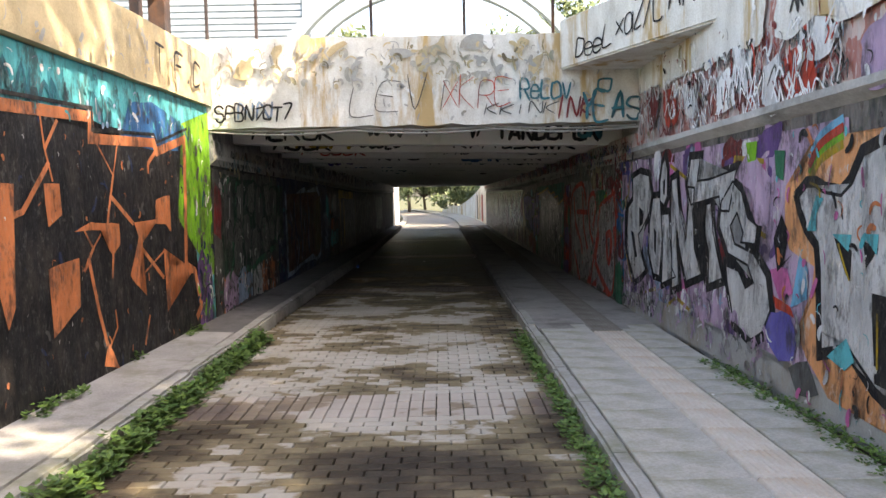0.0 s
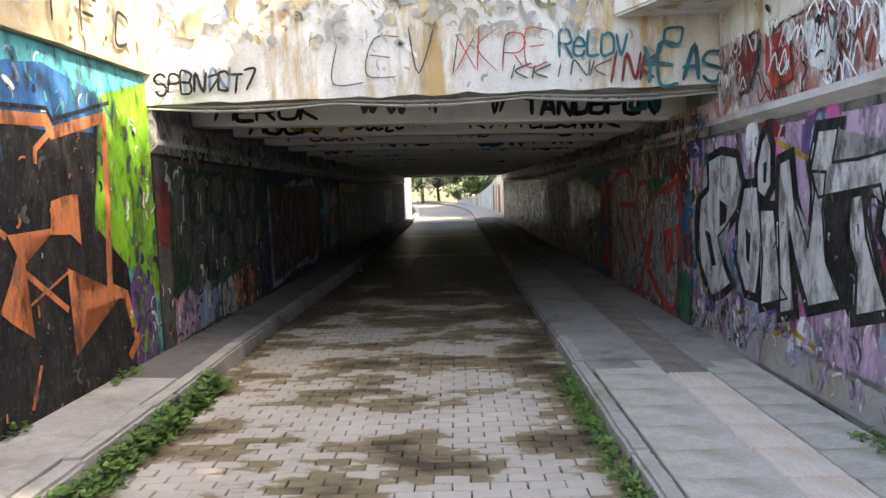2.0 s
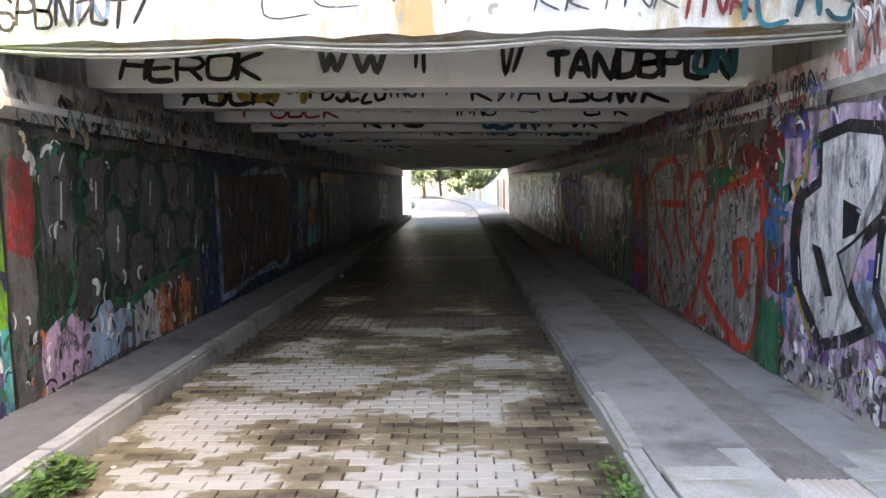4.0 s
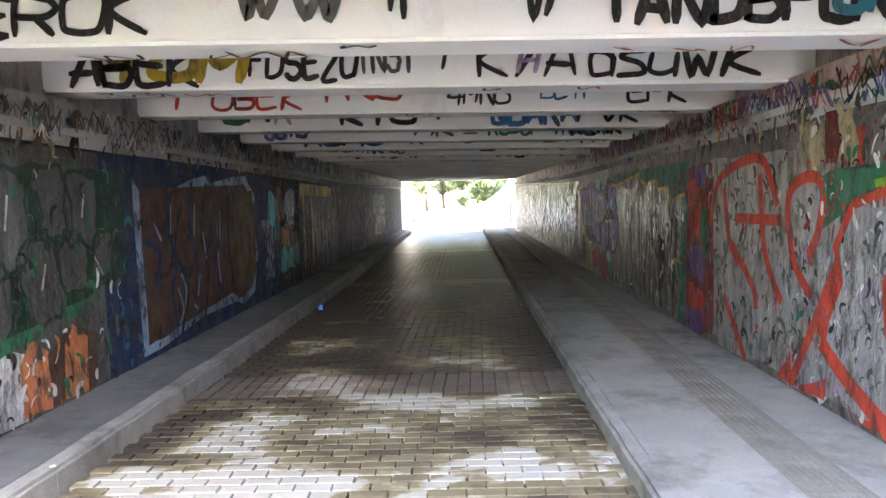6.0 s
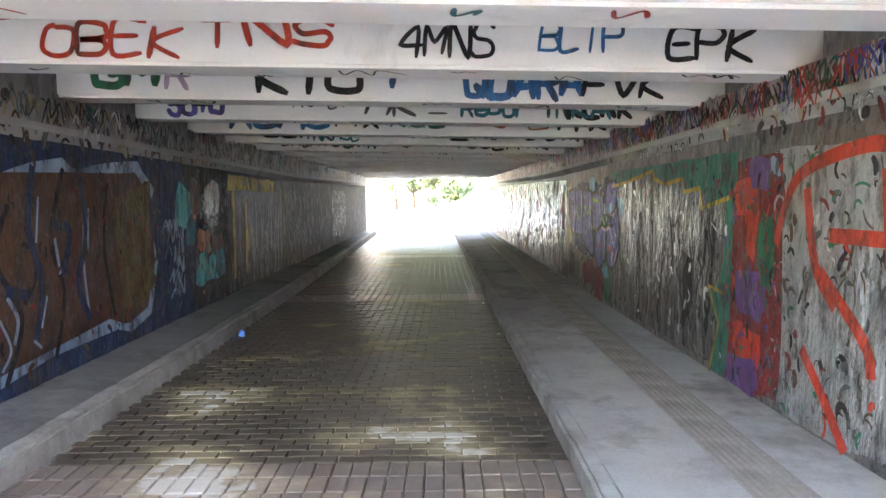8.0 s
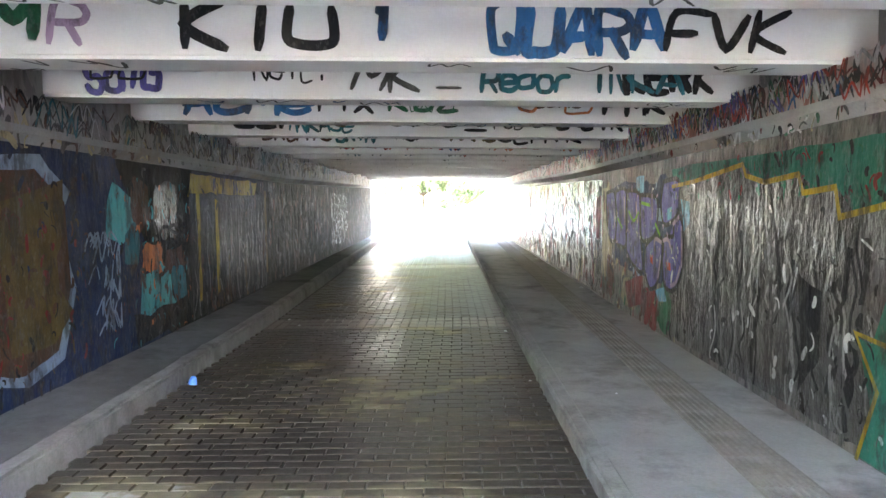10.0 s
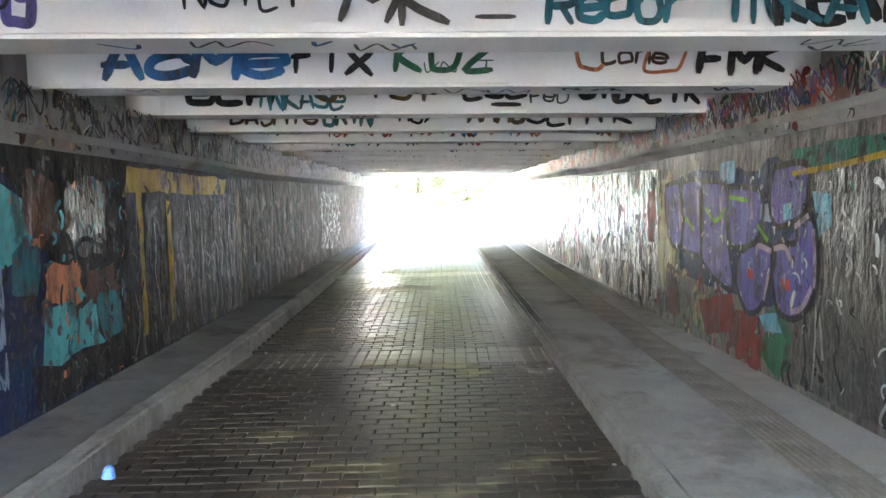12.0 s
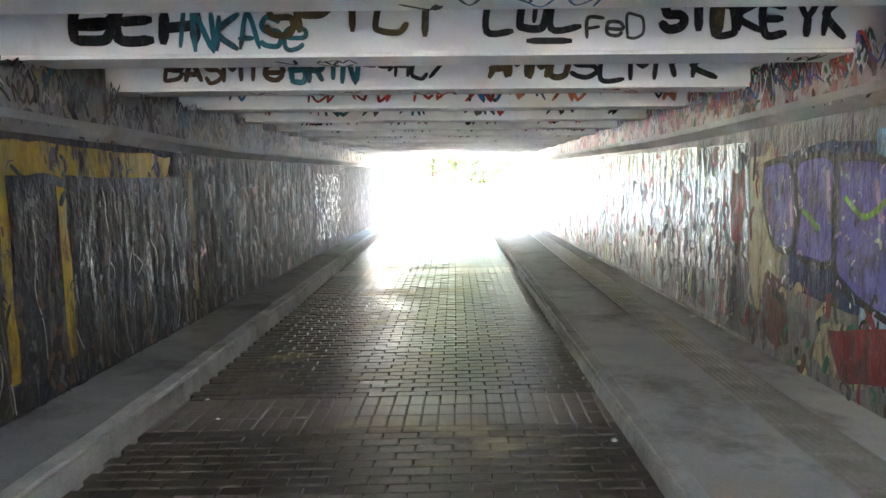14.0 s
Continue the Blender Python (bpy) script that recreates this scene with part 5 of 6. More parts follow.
# beam lettering: beam, words, from, to, paint, stroke width, lower and upper edge above the soffit
TAGS = [(1, "HEROK", -2.55, -1.42, "black", .040, .05, .27), (1, "WW", -1.05, -.45, "grey", .05, .12, .34), (1, "II", -.28, -.16, "black", .035, .12, .36), (1, "V/", .38, .58, "black", .035, .10, .34), (1, "TANDBPON", .74, 2.12, "black", .05, .06, .28), (1, "ON", 1.85, 2.15, "dteal", .05, .1, .3),
        (2, "YOM", -2.35, -1.4, "yellow", .09, .06, .30), (2, "ABEK", -2.6, -1.68, "black", .045, .03, .28), (2, "FDSEZO", -1.36, -.62, "black", .036, .06, .29), (2, "INSI", -.62, -.22, "grey", .03, .1, .28), (2, "1", -.10, .02, "black", .03, .1, .3), (2, "K7A", .17, .86, "black", .036, .06, .32), (2, "asu", .92, 1.52, "black", .036, .06, .3), (2, "WK", 1.52, 2.08, "black", .045, .05, .3), (2, "H", .45, .6, "lilac", .03, .08, .25),
        (3, "OBEK", -2.1, -1.3, "red", .032, .04, .24), (3, "T", -2.5, -2.3, "red", .04, .05, .26), (3, "TNS", -1.2, -.4, "red", .036, .1, .28), (3, "4MNS", -.05, .5, "black", .026, .06, .26), (3, "BLIP", .75, 1.25, "blue", .02, .1, .28), (3, "EPK", 1.5, 2.0, "black", .032, .06, .28),
        (4, "GM", -2.45, -1.95, "dgreen", .07, .08, .3), (4, "R", -1.9, -1.7, "lilac", .04, .06, .3), (4, "KIU", -1.22, -.40, "black", .055, .06, .30), (4, "1", -.25, -.1, "blue", .06, .1, .28), (4, "QUARA", .38, 1.30, "blue", .055, .04, .29), (4, "FVK", 1.28, 1.92, "black", .045, .06, .26),
        (5, "SaiG", -2.4, -1.85, "violet", .05, .04, .28), (5, "OO", -2.38, -1.98, "black", .018, .12, .22), (5, "NeiL.", -1.2, -.66, "black", .018, .12, .32), (5, "MK", -.52, .0, "grey", .036, .05, .28), (5, "-", .08, .3, "grey", .02, .02, .14), (5, "Redor", .40, 1.06, "dteal", .034, .06, .24), (5, "IN", 1.18, 1.44, "dteal", .032, .05, .29), (5, "KERK", 1.42, 2.06, "black", .055, .06, .28), (5, "KA", 1.45, 1.85, "dteal", .035, .05, .28),
        (6, "AcMe", -2.22, -1.05, "blue", .06, .05, .28), (6, "fix", -1.02, -.48, "black", .036, .08, .30), (6, "KOZ", -.38, .30, "dgreen", .038, .10, .30), (6, "VNIT", -.2, .28, "dgreen", .01, .08, .16), (6, "Cone", .95, 1.38, "brown", .022, .13, .25), (6, "C", .80, 1.0, "orange", .026, .1, .3), (6, "U", 1.2, 1.5, "orange", .022, .08, .22), (6, "FMK", 1.56, 2.15, "black", .045, .08, .28),
        (7, "BEH", -2.15, -1.42, "black", .06, .09, .28), (7, "INKASe", -1.6, -.85, "dteal", .03, .04, .24), (7, "SPICT", -1.1, -.08, "gold", .04, .12, .34), (7, "LUL", .12, .66, "black", .04, .12, .34), (7, "I", .36, .44, "black", .03, .16, .32), (7, "FeD", .68, 1.0, "grey", .018, .08, .20), (7, "-", .3, .6, "black", .04, .02, .12), (7, "STOKE", 1.08, 1.78, "black", .044, .10, .29), (7, "T", 1.3, 1.5, "gold", .07, .1, .28), (7, "YK", 1.8, 2.1, "black", .04, .07, .30),
        (8, "BASMTe", -2.2, -1.3, "brown", .036, .06, .24), (8, "BRYN", -1.25, -.75, "dteal", .04, .06, .26), (8, "->HC/", -.75, -.1, "black", .03, .08, .26), (8, "AMMO", .22, .8, "gold", .045, .08, .26), (8, "SLMYK", .8, 1.9, "black", .042, .06, .26)]
for k, text, a, b_, colour, w, lo_, hi_ in TAGS:
    bo, y, zb = beams[k - 1]
    tag(bo, surface("beam", y - 0.004), text, a, b_, zb + lo_ + 0.01, zb + lo_ + 0.01 + (hi_ - lo_) * 0.88, M[colour], w, 1, k * 10 + int(a * 5))
for k, (bo, y, zb) in enumerate(beams):
    for j in range(2 if k < 8 else 4):
        rr = random.Random(k * 9 + j)
        c = M[rr.choice(("black", "black", "blue", "red", "dteal", "grey", "orange"))]
        if k >= 8:
            scribble(bo, surface("beam", y - 0.004), xl(y) + 0.2, xr(y) - 0.2, zb + 0.06, zb + 0.26, 7, c, 0.03, k * 31 + j, j)
        else:
            # scrawls on the underside
            scribble(bo, lambda u, v, o, y=y, zb=zb: (u, y + v, zb - o + 0.004 + fall(u)), xl(y) + 0.2, xr(y) - 0.2, 0.06, 0.34, 4, c, 0.02, k * 31 + j, j)

# ---- banks and the road above ----
def bank(name, x0, x1, y0, y1, z, label):
    bm = bmesh.new()
    bmesh.ops.create_grid(bm, x_segments=14, y_segments=24, size=0.5)
    for v in bm.verts:
        x, y = x0 + (x1 - x0) * (v.co.x + 0.5), y0 + (y1 - y0) * (v.co.y + 0.5)
        v.co = (x, y, z + 0.25 * noise.noise(Vector((x * 0.4, y * 0.4, 0))))
    return tagged(bm_object(name, bm, M["soil"]), label, "ground", kind="structure")


bank("bank_left", -60, -3.05, -40, 41, 2.85, "rough earth bank behind the retaining wall")
bank("bank_right", 2.9, 60, -40, 50, 3.1, "rough earth bank behind the retaining wall")
tagged(box("bridge_deck_top", -3.2, 3.0, PORTAL + 0.43, EXIT, 3.205, 3.3, M["asphalt"]), "worn asphalt road deck over the underpass", "road", kind="structure")
tagged(box("exit_lintel", -3.0, 2.9, EXIT, EXIT + 0.4, soffit(EXIT) - 0.01, 3.3, M["beam"]), "pale concrete edge beam over the far opening", "bridge beam", kind="structure")

# far approach walls
far_l = loft("wall_left_far", steps(EXIT, 39, 1.0), lambda y: [(-2.28 + bend(y), -0.3), (-2.28 + bend(y), 2.75), (-2.8 + bend(y), 2.75), (-2.8 + bend(y), -0.3)], M["beam"])
tagged(far_l, "sunlit whitewashed retaining wall beyond the underpass", "wall", kind="structure")
far_r = loft("wall_right_far", steps(EXIT, 62, 1.0), lambda y: [(2.05 + bend(y), -0.3), (2.5 + bend(y), -0.3), (2.5 + bend(y), max(0.6, 2.3 - 0.085 * (y - EXIT))), (2.05 + bend(y), max(0.6, 2.3 - 0.085 * (y - EXIT)))], M["fascia"])
tagged(far_r, "stained pale retaining wall stepping down beyond the underpass", "wall", kind="structure")
FR = lambda u, v, o: (2.05 + bend(u) - o, u, v)
for u, m in ((36.5, "maroon"), (37.2, "red"), (39, "beige"), (41, "grey")):
    patch(far_r, FR, [(u, 0.1), (u + 0.9, 0.1), (u + 0.8, 1.5), (u, 1.4)], M[m], 0, wob=0.1, seed=u)

# ---- trees ----
def tree(x, y, z, height, radius, seed, clumps=46, leaves=90, leaf=0.16, label="leafy tree with an uneven open crown on the bank, most added unseen for shade"):
    rnd = random.Random(seed)
    root = tagged(new("tree"), label, "tree", "trees around the underpass")
    root.location = (x, y, z)
    bm = bmesh.new()

    def limb(p, q, r0, r1):
        d = q - p
        bmesh.ops.create_cone(bm, segments=8, radius1=r0, radius2=r1, depth=d.length, cap_ends=True, matrix=Matrix.Translation((p + q) / 2) @ d.to_track_quat("Z", "Y").to_matrix().to_4x4())

    fork = Vector((rnd.uniform(-.2, .2), rnd.uniform(-.2, .2), height * 0.4))
    limb(Vector((0, 0, -0.3)), fork, 0.17, 0.12)
    ends = []
    for i in range(7):
        a = i * 2.4 + rnd.uniform(-.4, .4)
        e = fork + Vector((math.cos(a) * radius * 0.6, math.sin(a) * radius * 0.6, height * rnd.uniform(0.2, 0.5)))
        limb(fork, e, 0.08, 0.03)
        ends.append(e)
        for _ in range(2):
            e2 = e + Vector((rnd.uniform(-1, 1), rnd.uniform(-1, 1), rnd.uniform(-.2, .8))) * radius * 0.35
            limb(e, e2, 0.03, 0.012)
            ends.append(e2)
    bm_object("trunk", bm, M["bark"], root)
    verts, faces = [], []
    for c in range(clumps):
        base = ends[c % len(ends)] + Vector((rnd.gauss(0, 1), rnd.gauss(0, 1), rnd.gauss(0, 0.7))) * radius * 0.25
        cr = radius * rnd.uniform(0.14, 0.3)
        for _ in range(leaves):
            p = base + Vector((rnd.gauss(0, 1), rnd.gauss(0, 1), rnd.gauss(0, 0.8))) * cr * 0.6
            u = Vector((rnd.gauss(0, 1), rnd.gauss(0, 1), rnd.gauss(0, 1))).normalized()
            w = u.orthogonal().normalized()
            l = leaf * rnd.uniform(0.6, 1.3)
            k = len(verts)
            verts += [p - u * l, p + w * l * 0.42, p + u * l, p - w * l * 0.42]
            faces.append((k, k + 1, k + 2, k + 3))
    to_mesh("crown", verts, faces, M["leaf"], root)
    return root


# Four trees out of view on the right, added to shade the approach.
tree(6.0, 4.6, 3.1, 6.0, 3.0, 1, 64, 100, 0.17)
tree(4.7, 4.9, 3.1, 5.6, 2.5, 11, 64, 100, 0.17)
tree(7.2, 8.6, 3.1, 5.5, 2.4, 3, 50, 90, 0.16)
tree(6.6, 0.6, 3.1, 6.2, 2.9, 2, 64, 100, 0.17)
# This one shows above the left coping.
tree(-6.0, 10.5, 2.9, 5.0, 2.4, 4, 60, 90)
# Two taller unseen trees, added to keep sun off the left footway.
tree(5.2, 1.9, 3.1, 8.2, 3.0, 5, 70, 100, 0.17)
tree(6.0, -3.4, 3.1, 8.0, 2.8, 7, 60, 100, 0.17)
# Two crowns hidden above the exit, added to cut the light entering there.
tree(5.2, 39.0, 3.0, 5.4, 3.2, 6, 80, 90, 0.26)
tree(-5.4, 38.0, 2.9, 5.2, 3.2, 8, 80, 90, 0.26)
tree(7.0, 46.0, 3.0, 9.0, 3.6, 9, 60, 80, 0.24)
for i, (x, y, h, r) in enumerate(((-8, 64, 8, 4), (-3, 68, 9, 4.5), (2, 66, 8, 4), (7, 60, 9, 4), (-13, 58, 8, 4), (3.6, 52, 6, 2.6), (5.5, 43, 6, 2.4), (12, 66, 9, 4.5))):
    tree(x, y, -0.3 if y > 50 else 2.6, h, r, 20 + i, 56, 70, 0.26, "dense green tree beside the lane beyond the underpass")

for i, (x, y, h, r) in enumerate(((-6.5, 47, 2.6, 1.6), (-5.0, 52, 3.0, 2.0), (-4.6, 60, 3.4, 2.2), (1.2, 63, 3.2, 2.2), (2.6, 57, 2.8, 1.8), (4.4, 54, 3.2, 2.0), (-1.6, 72, 4.0, 3.0), (-6.5, 70, 4.0, 3.0), (2.5, 70, 4.0, 3.0), (-4.4, 42.5, 2.6, 1.4), (-10, 62, 4, 3), (6.5, 64, 4, 3))):
    tree(x, y, -0.35, h, r, 60 + i, 40, 70, 0.2, "low leafy green shrub beside the lane")

# ---- railing, arch bridge and building above ----
rail = tagged(new("railing"), "thin dark steel railing on the bridge parapet", "railing")
rail.location = (0, PORTAL + 0.15, 3.3)
for x in (-2.72, -2.14, -0.79, 0.3, 1.34, 2.2):
    box("post", x - 0.017, x + 0.017, -0.017, 0.017, -0.02, 1.1, M["metal"], rail, bevel=0.004)
box("handrail", -3.0, 2.6, -0.025, 0.025, 1.1, 1.15, M["metal"], rail, bevel=0.006)

fence = tagged(new("fence"), "rusty brown steel fence posts on the retaining wall", "fence")
fence.location = (0, 0, 2.9)
for y, w in ((5.2, 0.045), (6.6, 0.045), (7.55, 0.05), (8.15, 0.09)):
    box("post", xl(y) - 0.33 - w, xl(y) - 0.33 + w, y - w, y + w, -0.05, 2.2, M["metal"], fence, bevel=0.008)
for z in (0.75, 1.9):
    box("rail", xl(6.7) - 0.35, xl(6.7) - 0.31, 5.2, 8.15, z, z + 0.05, M["metal"], fence)

house = tagged(new("building"), "blue-grey building with horizontal metal cladding", "building")
house.location = (-9.3, 31, 2.6)
box("wall", -4.5, 3.7, 0, 8, -0.5, 13, M["cladding"], house)
for i in range(30):
    box("cladding_board", -4.45, 3.65, -0.06, -0.003, 3.0 + i * 0.26, 3.0 + i * 0.26 + 0.2, M["cladding"], house, bevel=0.012)
box("corner_post", 3.66, 3.98, -0.12, 0.2, -0.4, 13.2, M["cladding"], house, "pale steel corner post", 0.02)

arch = tagged(new("arch_bridge"), "blue-grey steel arch spanning behind the underpass", "bridge")
arch.location = (-0.3, 30, 3.0)
for nm, y in (("arch_rib", 0.0), ("arch_rib", 2.6)):
    vs, fs = [], []
    n = 40
    for i in range(n + 1):
        a = math.pi * i / n
        for r in (0.0, 0.5):
            for dy in (0.0, 0.45):
                vs.append((math.cos(a) * (6.6 + r), y + dy, 1.0 + math.sin(a) * (6.4 + r)))
    for i in range(n):
        j = 4 * i
        fs += [(j, j + 1, j + 5, j + 4), (j + 1, j + 3, j + 7, j + 5), (j + 3, j + 2, j + 6, j + 7), (j + 2, j, j + 4, j + 6)]
    to_mesh(nm, vs, fs, M["cladding"], arch)
for x, w in ((-6.85, 0.35), (6.85, 0.35)):
    box("arch_foot", x - w, x + w, -0.2, 3.2, -1.0, 1.1, M["kerb"], arch)

# ---- cables slung under the portal edge ----
for j, (z, sag, y) in enumerate(((2.285, 0.03, 8.62), (2.262, 0.05, 8.66), (2.275, 0.02, 8.74), (2.25, 0.04, 8.55))):
    cu = bpy.data.curves.new("cable", "CURVE")
    cu.dimensions, cu.bevel_depth, cu.bevel_resolution = "3D", 0.009, 2
    sp = cu.splines.new("POLY")
    sp.points.add(24)
    for i in range(25):
        t = i / 24
        sp.points[i].co = (xl(PORTAL) + 0.03 + t * 4.96, y, z + 0.02 - sag * math.sin(math.pi * ((t * 3) % 1.0)) - 0.03 * t, 1)
    cu.materials.append(M["cable"])
    tmp = bpy.data.objects.new("cable", cu)
    scene.collection.objects.link(tmp)
    bpy.context.view_layer.update()
    me = bpy.data.meshes.new_from_object(tmp.evaluated_get(bpy.context.evaluated_depsgraph_get()))
    bpy.data.objects.remove(tmp)
    tagged(new("cable", me), "dusty grey cable sagging under the bridge edge", "cable", "cables under the bridge edge")

# ---- litter ----
def bottle_cap():
    bm = bmesh.new()
    bmesh.ops.create_cone(bm, segments=20, radius1=0.045, radius2=0.036, depth=0.05, cap_ends=True, matrix=Matrix.Translation((0, 0, 0.025)))
    bmesh.ops.create_uvsphere(bm, u_segments=14, v_segments=7, radius=0.034, matrix=Matrix.Translation((0, 0, 0.05)))
    ob = bm_object("crumpled_can", bm, M["can"])
    ob.matrix_world = pose(-1.88, 16.0, ROAD + 0.005, 0, 8, 20) @ Matrix.Scale(0.8, 4)
    return tagged(ob, "small crushed blue and white plastic cup on the lane", "litter")


M["can"] = paint("blue_plastic", (0.08, 0.22, 0.65), (0.2, 0.4), (0.7, 0.72, 0.8))
M["paper"] = paint("white_paper", (0.75, 0.75, 0.74), (0.6, 0.9))
bottle_cap()


def scrap(x, y, z, size, seed):
    rnd = random.Random(seed)
    bm = bmesh.new()
    bmesh.ops.create_icosphere(bm, subdivisions=2, radius=size)
    for v in bm.verts:
        v.co *= 1 + 0.5 * noise.noise(v.co * 30 + Vector((seed, 0, 0)))
        v.co.z = max(-0.2 * size, v.co.z * 0.45)
    ob = bm_object("paper_scrap", bm, M["paper"])
    ob.matrix_world = pose(x, y, z + 0.2 * size, 0, 0, rnd.uniform(0, 180))
    return tagged(ob, "crumpled scrap of white paper on the ground", "litter", "paper scraps")


for i, (x, y, z, s) in enumerate(((2.12, 20.95, 0.02, 0.045), (2.05, 25.7, 0.02, 0.05), (0.78, 18.1, ROAD, 0.03), (-0.45, 17.2, ROAD, 0.03), (-1.86, 8.1, ROAD, 0.022), (-1.75, 19.0, ROAD, 0.02), (-1.3, 20.2, ROAD, 0.018), (-1.55, 18.6, ROAD, 0.02), (-2.1, 10.0, 0.085, 0.025), (0.8, 16.0, ROAD, 0.018), (-1.8, 26.5, ROAD, 0.03), (1.9, 5.1, 0.045, 0.018), (1.3, 15.2, 0.045, 0.012))):
    scrap(x, y, z, s * 0.65, i)

# ---- weeds ----
def weeds(name, spots, label, size=0.045, height=0.12):
    rnd = random.Random(len(spots))
    verts, faces = [], []
    for x, y, z, s in spots:
        for _ in range(int(26 * s)):
            a, r = rnd.uniform(0, 6.28), rnd.uniform(0, 0.10) * s
            p = Vector((x + math.cos(a) * r, y + math.sin(a) * r * 1.4, z + rnd.uniform(0.005, height) * s * (1 - 0.5 * r / 0.1)))
            u = Vector((math.cos(a), math.sin(a), rnd.uniform(-0.3, 0.6))).normalized()
            w = u.cross(Vector((0, 0, 1))).normalized()
            up = u.cross(w)
            l = size * rnd.uniform(0.5, 1.2)
            k = len(verts)
            verts += [p - u * l * 0.5, p + w * l * 0.36, p + w * l * 0.25 + u * l * 0.4, p + u * l * 0.62 - up * l * 0.15, p - w * l * 0.25 + u * l * 0.4, p - w * l * 0.36]
            faces.append((k, k + 1, k + 2, k + 3, k + 4, k + 5))
    return tagged(to_mesh(name, verts, faces, M["weed"]), label, "weeds", kind="stuff")


rw = random.Random(77)
weeds("weeds_left_kerb", [(kl(y) + 0.02 + rw.uniform(0, 0.13), y, ROAD - 0.01, rw.uniform(0.7, 1.5)) for y in steps(1.5, 8.0, 0.03)], "low green leafy weeds along the kerb foot", 0.058, 0.15)
weeds("weeds_right_kerb", [(kr(y) - 0.02 - rw.uniform(0, 0.10), y, ROAD - 0.01, rw.uniform(0.5, 1.1)) for y in steps(2.0, 7.9, 0.035)], "grassy weeds along the kerb foot", 0.035)
weeds("weeds_right_wall", [(xr(y) - 0.03 - rw.uniform(0, 0.16), y, 0.01, rw.uniform(0.4, 0.9)) for y in steps(1.5, 6.2, 0.035)], "grassy weeds at the foot of the wall", 0.032)
weeds("weeds_left_wall", [(xl(y) + 0.04 + rw.uniform(0, 0.08), y, 0.09, rw.uniform(0.4, 0.9)) for y in [4.7 + 0.07 * i for i in range(10)] + [6.35, 6.42, 7.5, 7.56, 7.62, 7.7, 7.78, 7.85]], "small green weeds at the wall foot")

# ---- paving slabs, tactile strip ----
def bevel_piece(w, l, h, mat, name, chamfer=0.006):
    """A flat-topped slab with chamfered edges, its top at z = 0."""
    vs, fs = [], []
    for z, i in ((-h, 0.0), (-chamfer, 0.0), (0.0, chamfer)):
        vs += [(-w / 2 + i, -l / 2 + i, z), (w / 2 - i, -l / 2 + i, z), (w / 2 - i, l / 2 - i, z), (-w / 2 + i, l / 2 - i, z)]
    for a in (0, 4):
        for i in range(4):
            j = (i + 1) % 4
            fs.append((a + i, a + j, a + 4 + j, a + 4 + i))
    fs.append((8, 9, 10, 11))
    me = bpy.data.meshes.new(name)
    me.from_pydata(vs, [], fs)
    me.materials.append(mat)
    return me


def ribbed(w, l, mat):
    vs, fs = [], []
    n = 8
    prof = [(-w / 2, -0.03)]
    for i in range(n):
        a = -w / 2 + 0.012 + (w - 0.024) * i / n
        s = (w - 0.024) / n
        prof += [(a + s * 0.1, -0.004), (a + s * 0.25, 0.002), (a + s * 0.65, 0.002), (a + s * 0.8, -0.004)]
    prof.append((w / 2, -0.03))
    for y in (-l / 2, l / 2):
        vs += [(x, y, z) for x, z in prof]
    m = len(prof)
    fs = [(i, i + 1, m + i + 1, m + i) for i in range(m - 1)] + [tuple(range(m - 1, -1, -1)), tuple(range(m, 2 * m))]
    me = bpy.data.meshes.new("tactile_tile")
    me.from_pydata(vs, [], fs)
    me.materials.append(mat)
    return me


def place(name, me, parent, m):
    o = new(name, me)
    o.parent = parent
    o.matrix_world = m
    return o


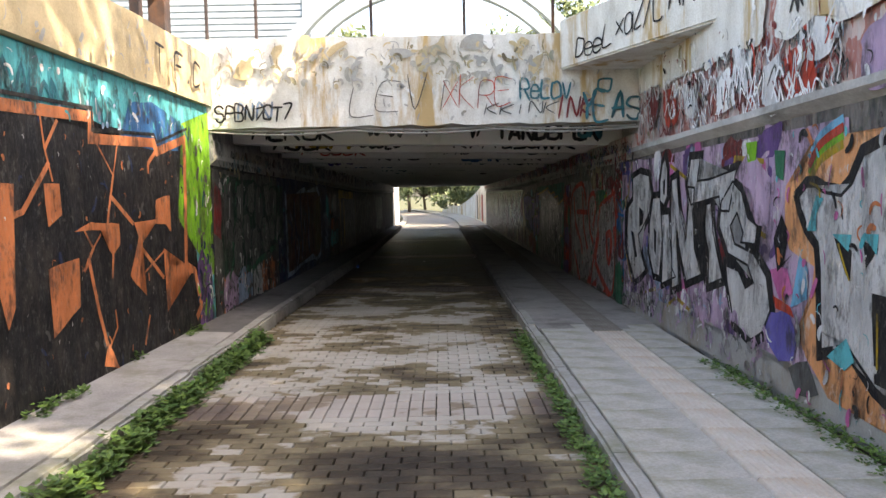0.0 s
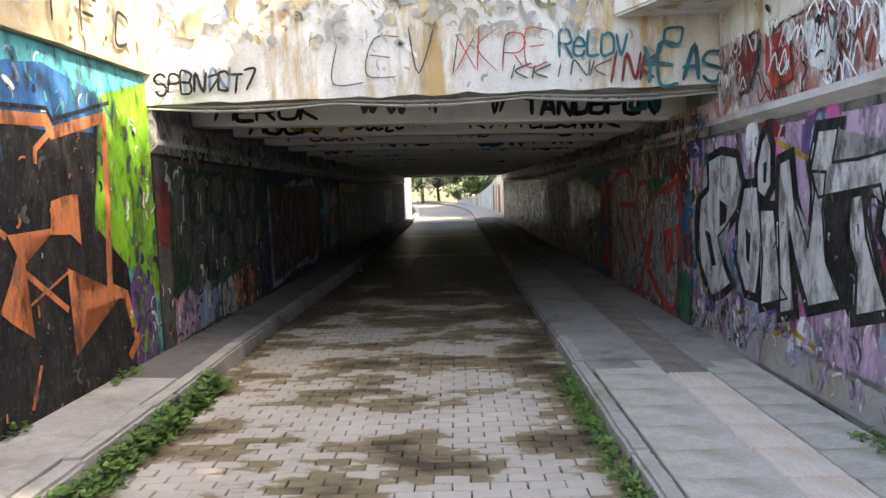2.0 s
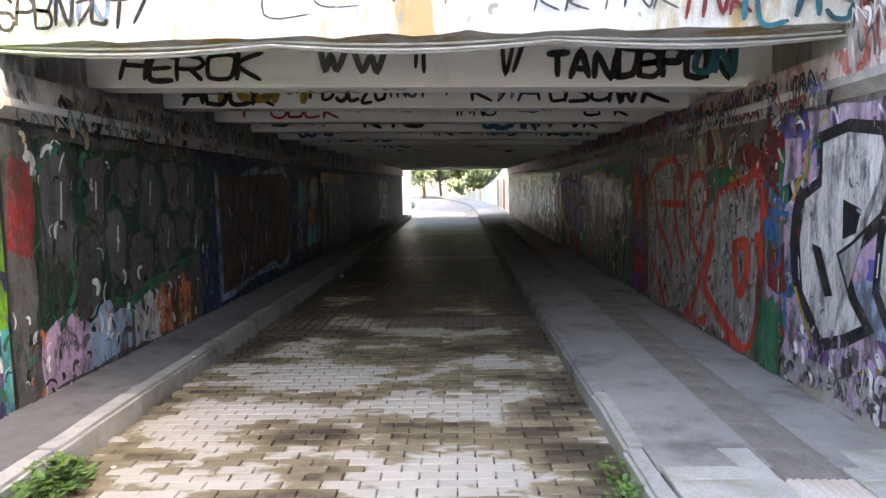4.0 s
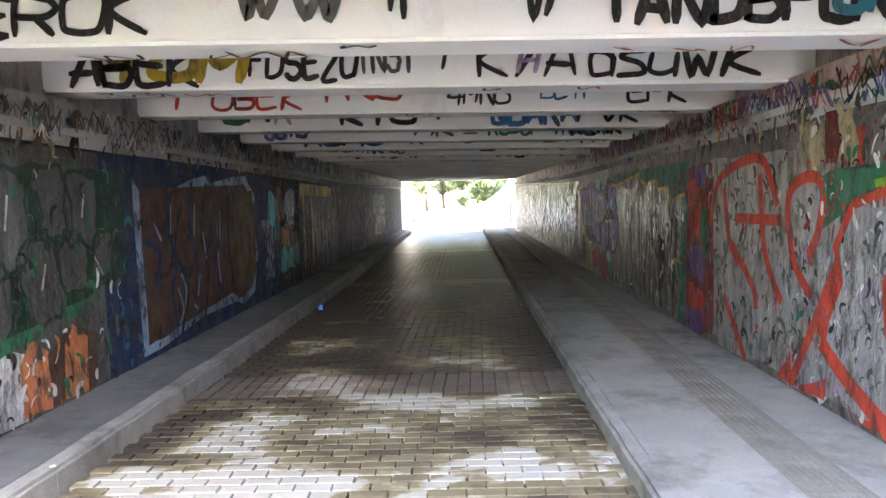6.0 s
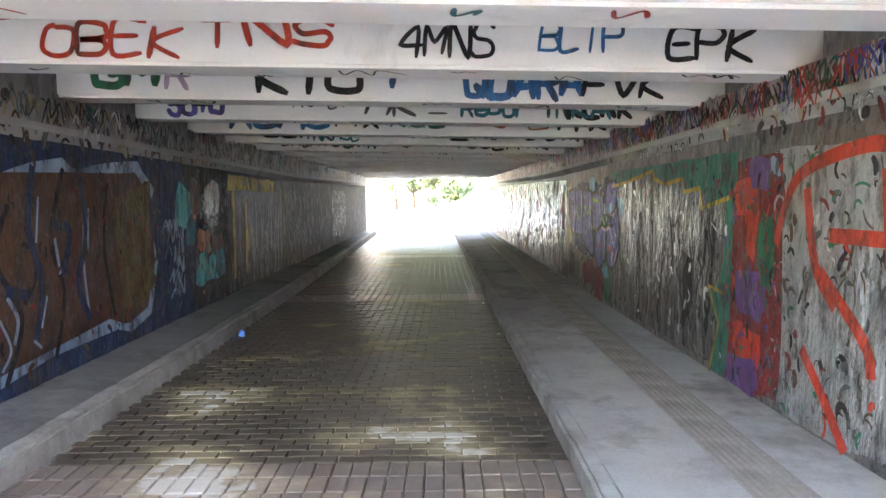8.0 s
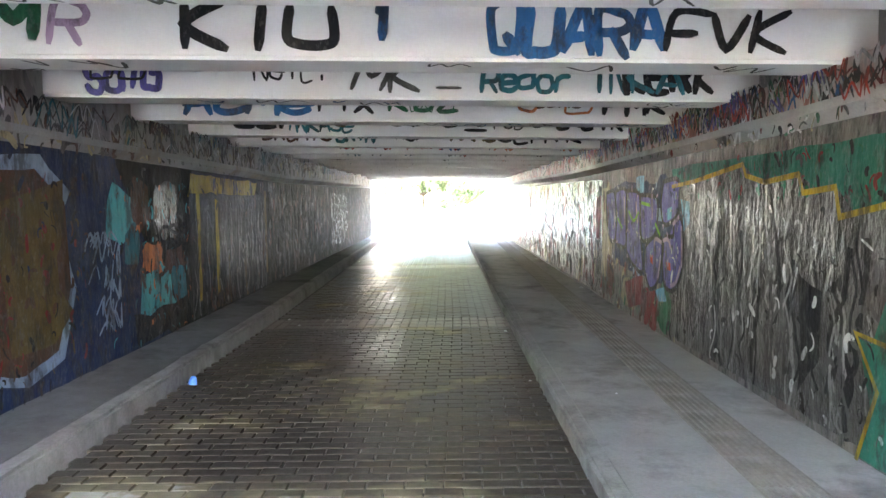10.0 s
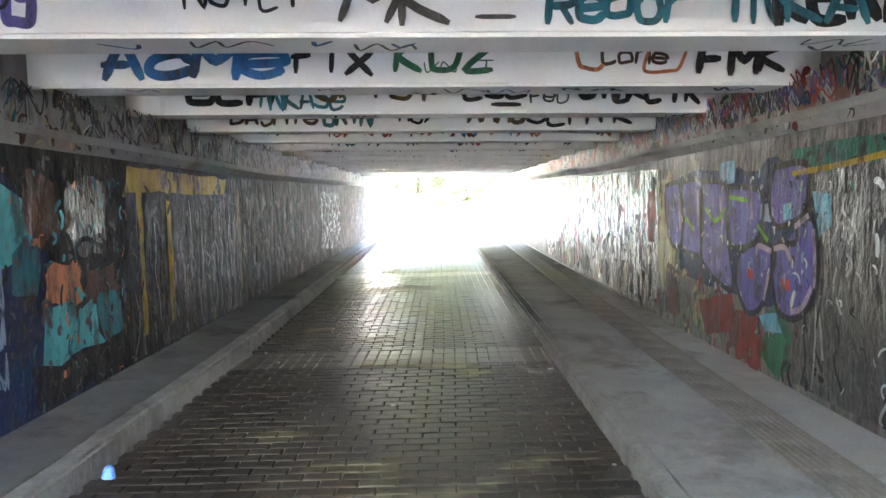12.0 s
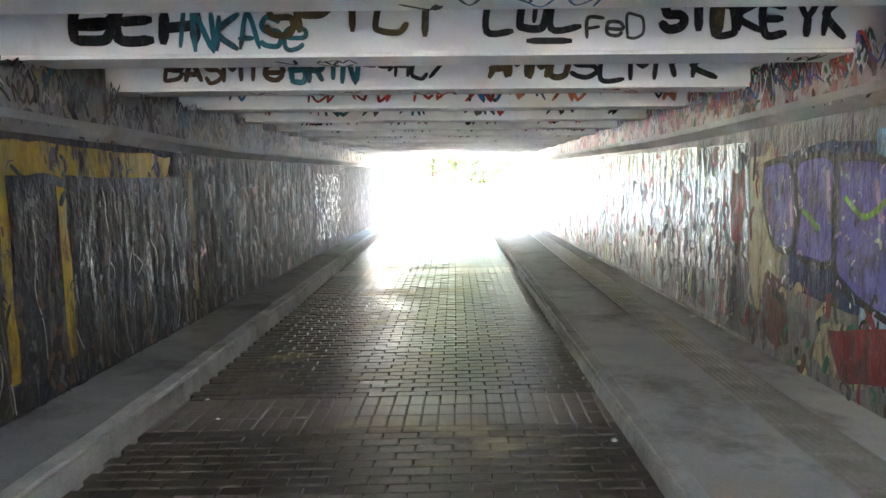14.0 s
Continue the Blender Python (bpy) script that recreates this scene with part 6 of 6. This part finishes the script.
rp = random.Random(3)
T0, T1 = 1.555, 1.905
slab_a = bevel_piece(T0 - (kr(5) + 0.125) - 0.008, 0.392, 0.05, M["slab"], "paving_slab")
slab_b = bevel_piece(0.40, 0.392, 0.05, M["slab"], "paving_slab")
tile = ribbed(T1 - T0 - 0.006, 0.394, M["tactile"])
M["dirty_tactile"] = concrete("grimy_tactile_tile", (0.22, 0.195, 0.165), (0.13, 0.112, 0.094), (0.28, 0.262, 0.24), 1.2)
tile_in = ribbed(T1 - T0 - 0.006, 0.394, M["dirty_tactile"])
y = 0.8
while y < 7.7:
    place("paving_slab", slab_a, bed_r, pose((kr(5) + 0.125 + T0) / 2, y + 0.2, 0.044 + rp.uniform(-.003, .003), rp.uniform(-.5, .5), rp.uniform(-.3, .3)))
    place("paving_slab", slab_b, bed_r, pose(T1 + 0.205, y + 0.2, 0.030 + rp.uniform(-.003, .003), rp.uniform(-.5, .5), rp.uniform(-.3, .3)))
    y += 0.4
y = 0.8
while y < EXIT - 0.3:
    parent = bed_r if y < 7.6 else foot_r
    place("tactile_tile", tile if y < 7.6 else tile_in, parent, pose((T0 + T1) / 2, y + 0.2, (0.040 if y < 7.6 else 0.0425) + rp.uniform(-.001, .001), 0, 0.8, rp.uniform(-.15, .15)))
    y += 0.4

# ---- block paving: stretcher courses with soldier bands ----
PW, PL, GAP = 0.200, 0.100, 0.0075
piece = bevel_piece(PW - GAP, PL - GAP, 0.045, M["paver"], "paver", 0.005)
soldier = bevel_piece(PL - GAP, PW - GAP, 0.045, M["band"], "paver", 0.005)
BANDS = (-1.5, 5.08, 11.75, 18.35, 25.0)
joined = {"paver": ([], []), "band": ([], [])}
count = 0


def lay(me, key, x, y, single):
    global count
    m = pose(x + rp.uniform(-.002, .002), y + rp.uniform(-.002, .002), ROAD + rp.uniform(-.0025, .0025), rp.uniform(-.3, .3), rp.uniform(-.25, .25), rp.uniform(-.8, .8))
    if single and count < 300:
        place("paver", me, road, m)
        count += 1
        return
    vs, fs = joined[key]
    k = len(vs)
    vs += [m @ v.co for v in me.vertices]
    fs += [tuple(k + i for i in p.vertices) for p in me.polygons]


row, y = 0, 1.0
while y < EXIT - 0.05:
    band = next((b for b in BANDS if b <= y < b + 0.60), None)
    single = 3.6 < y < 5.6
    XA, XB = kl(y) + 0.03, kr(y) - 0.02
    if band is not None:
        x = XA - PL / 2
        while x < XB + PL / 2:
            lay(soldier, "band", x, y + PW / 2, single)
            x += PL
        y += PW
    else:
        x = XA - (PW / 2 if row % 2 else 0.0) + PW / 2
        while x < XB + PW / 2:
            lay(piece, "paver", x, y + PL / 2, single)
            x += PW
        y += PL
        row += 1
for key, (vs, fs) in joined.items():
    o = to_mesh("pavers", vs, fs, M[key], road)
    o["kind"] = "stuff"
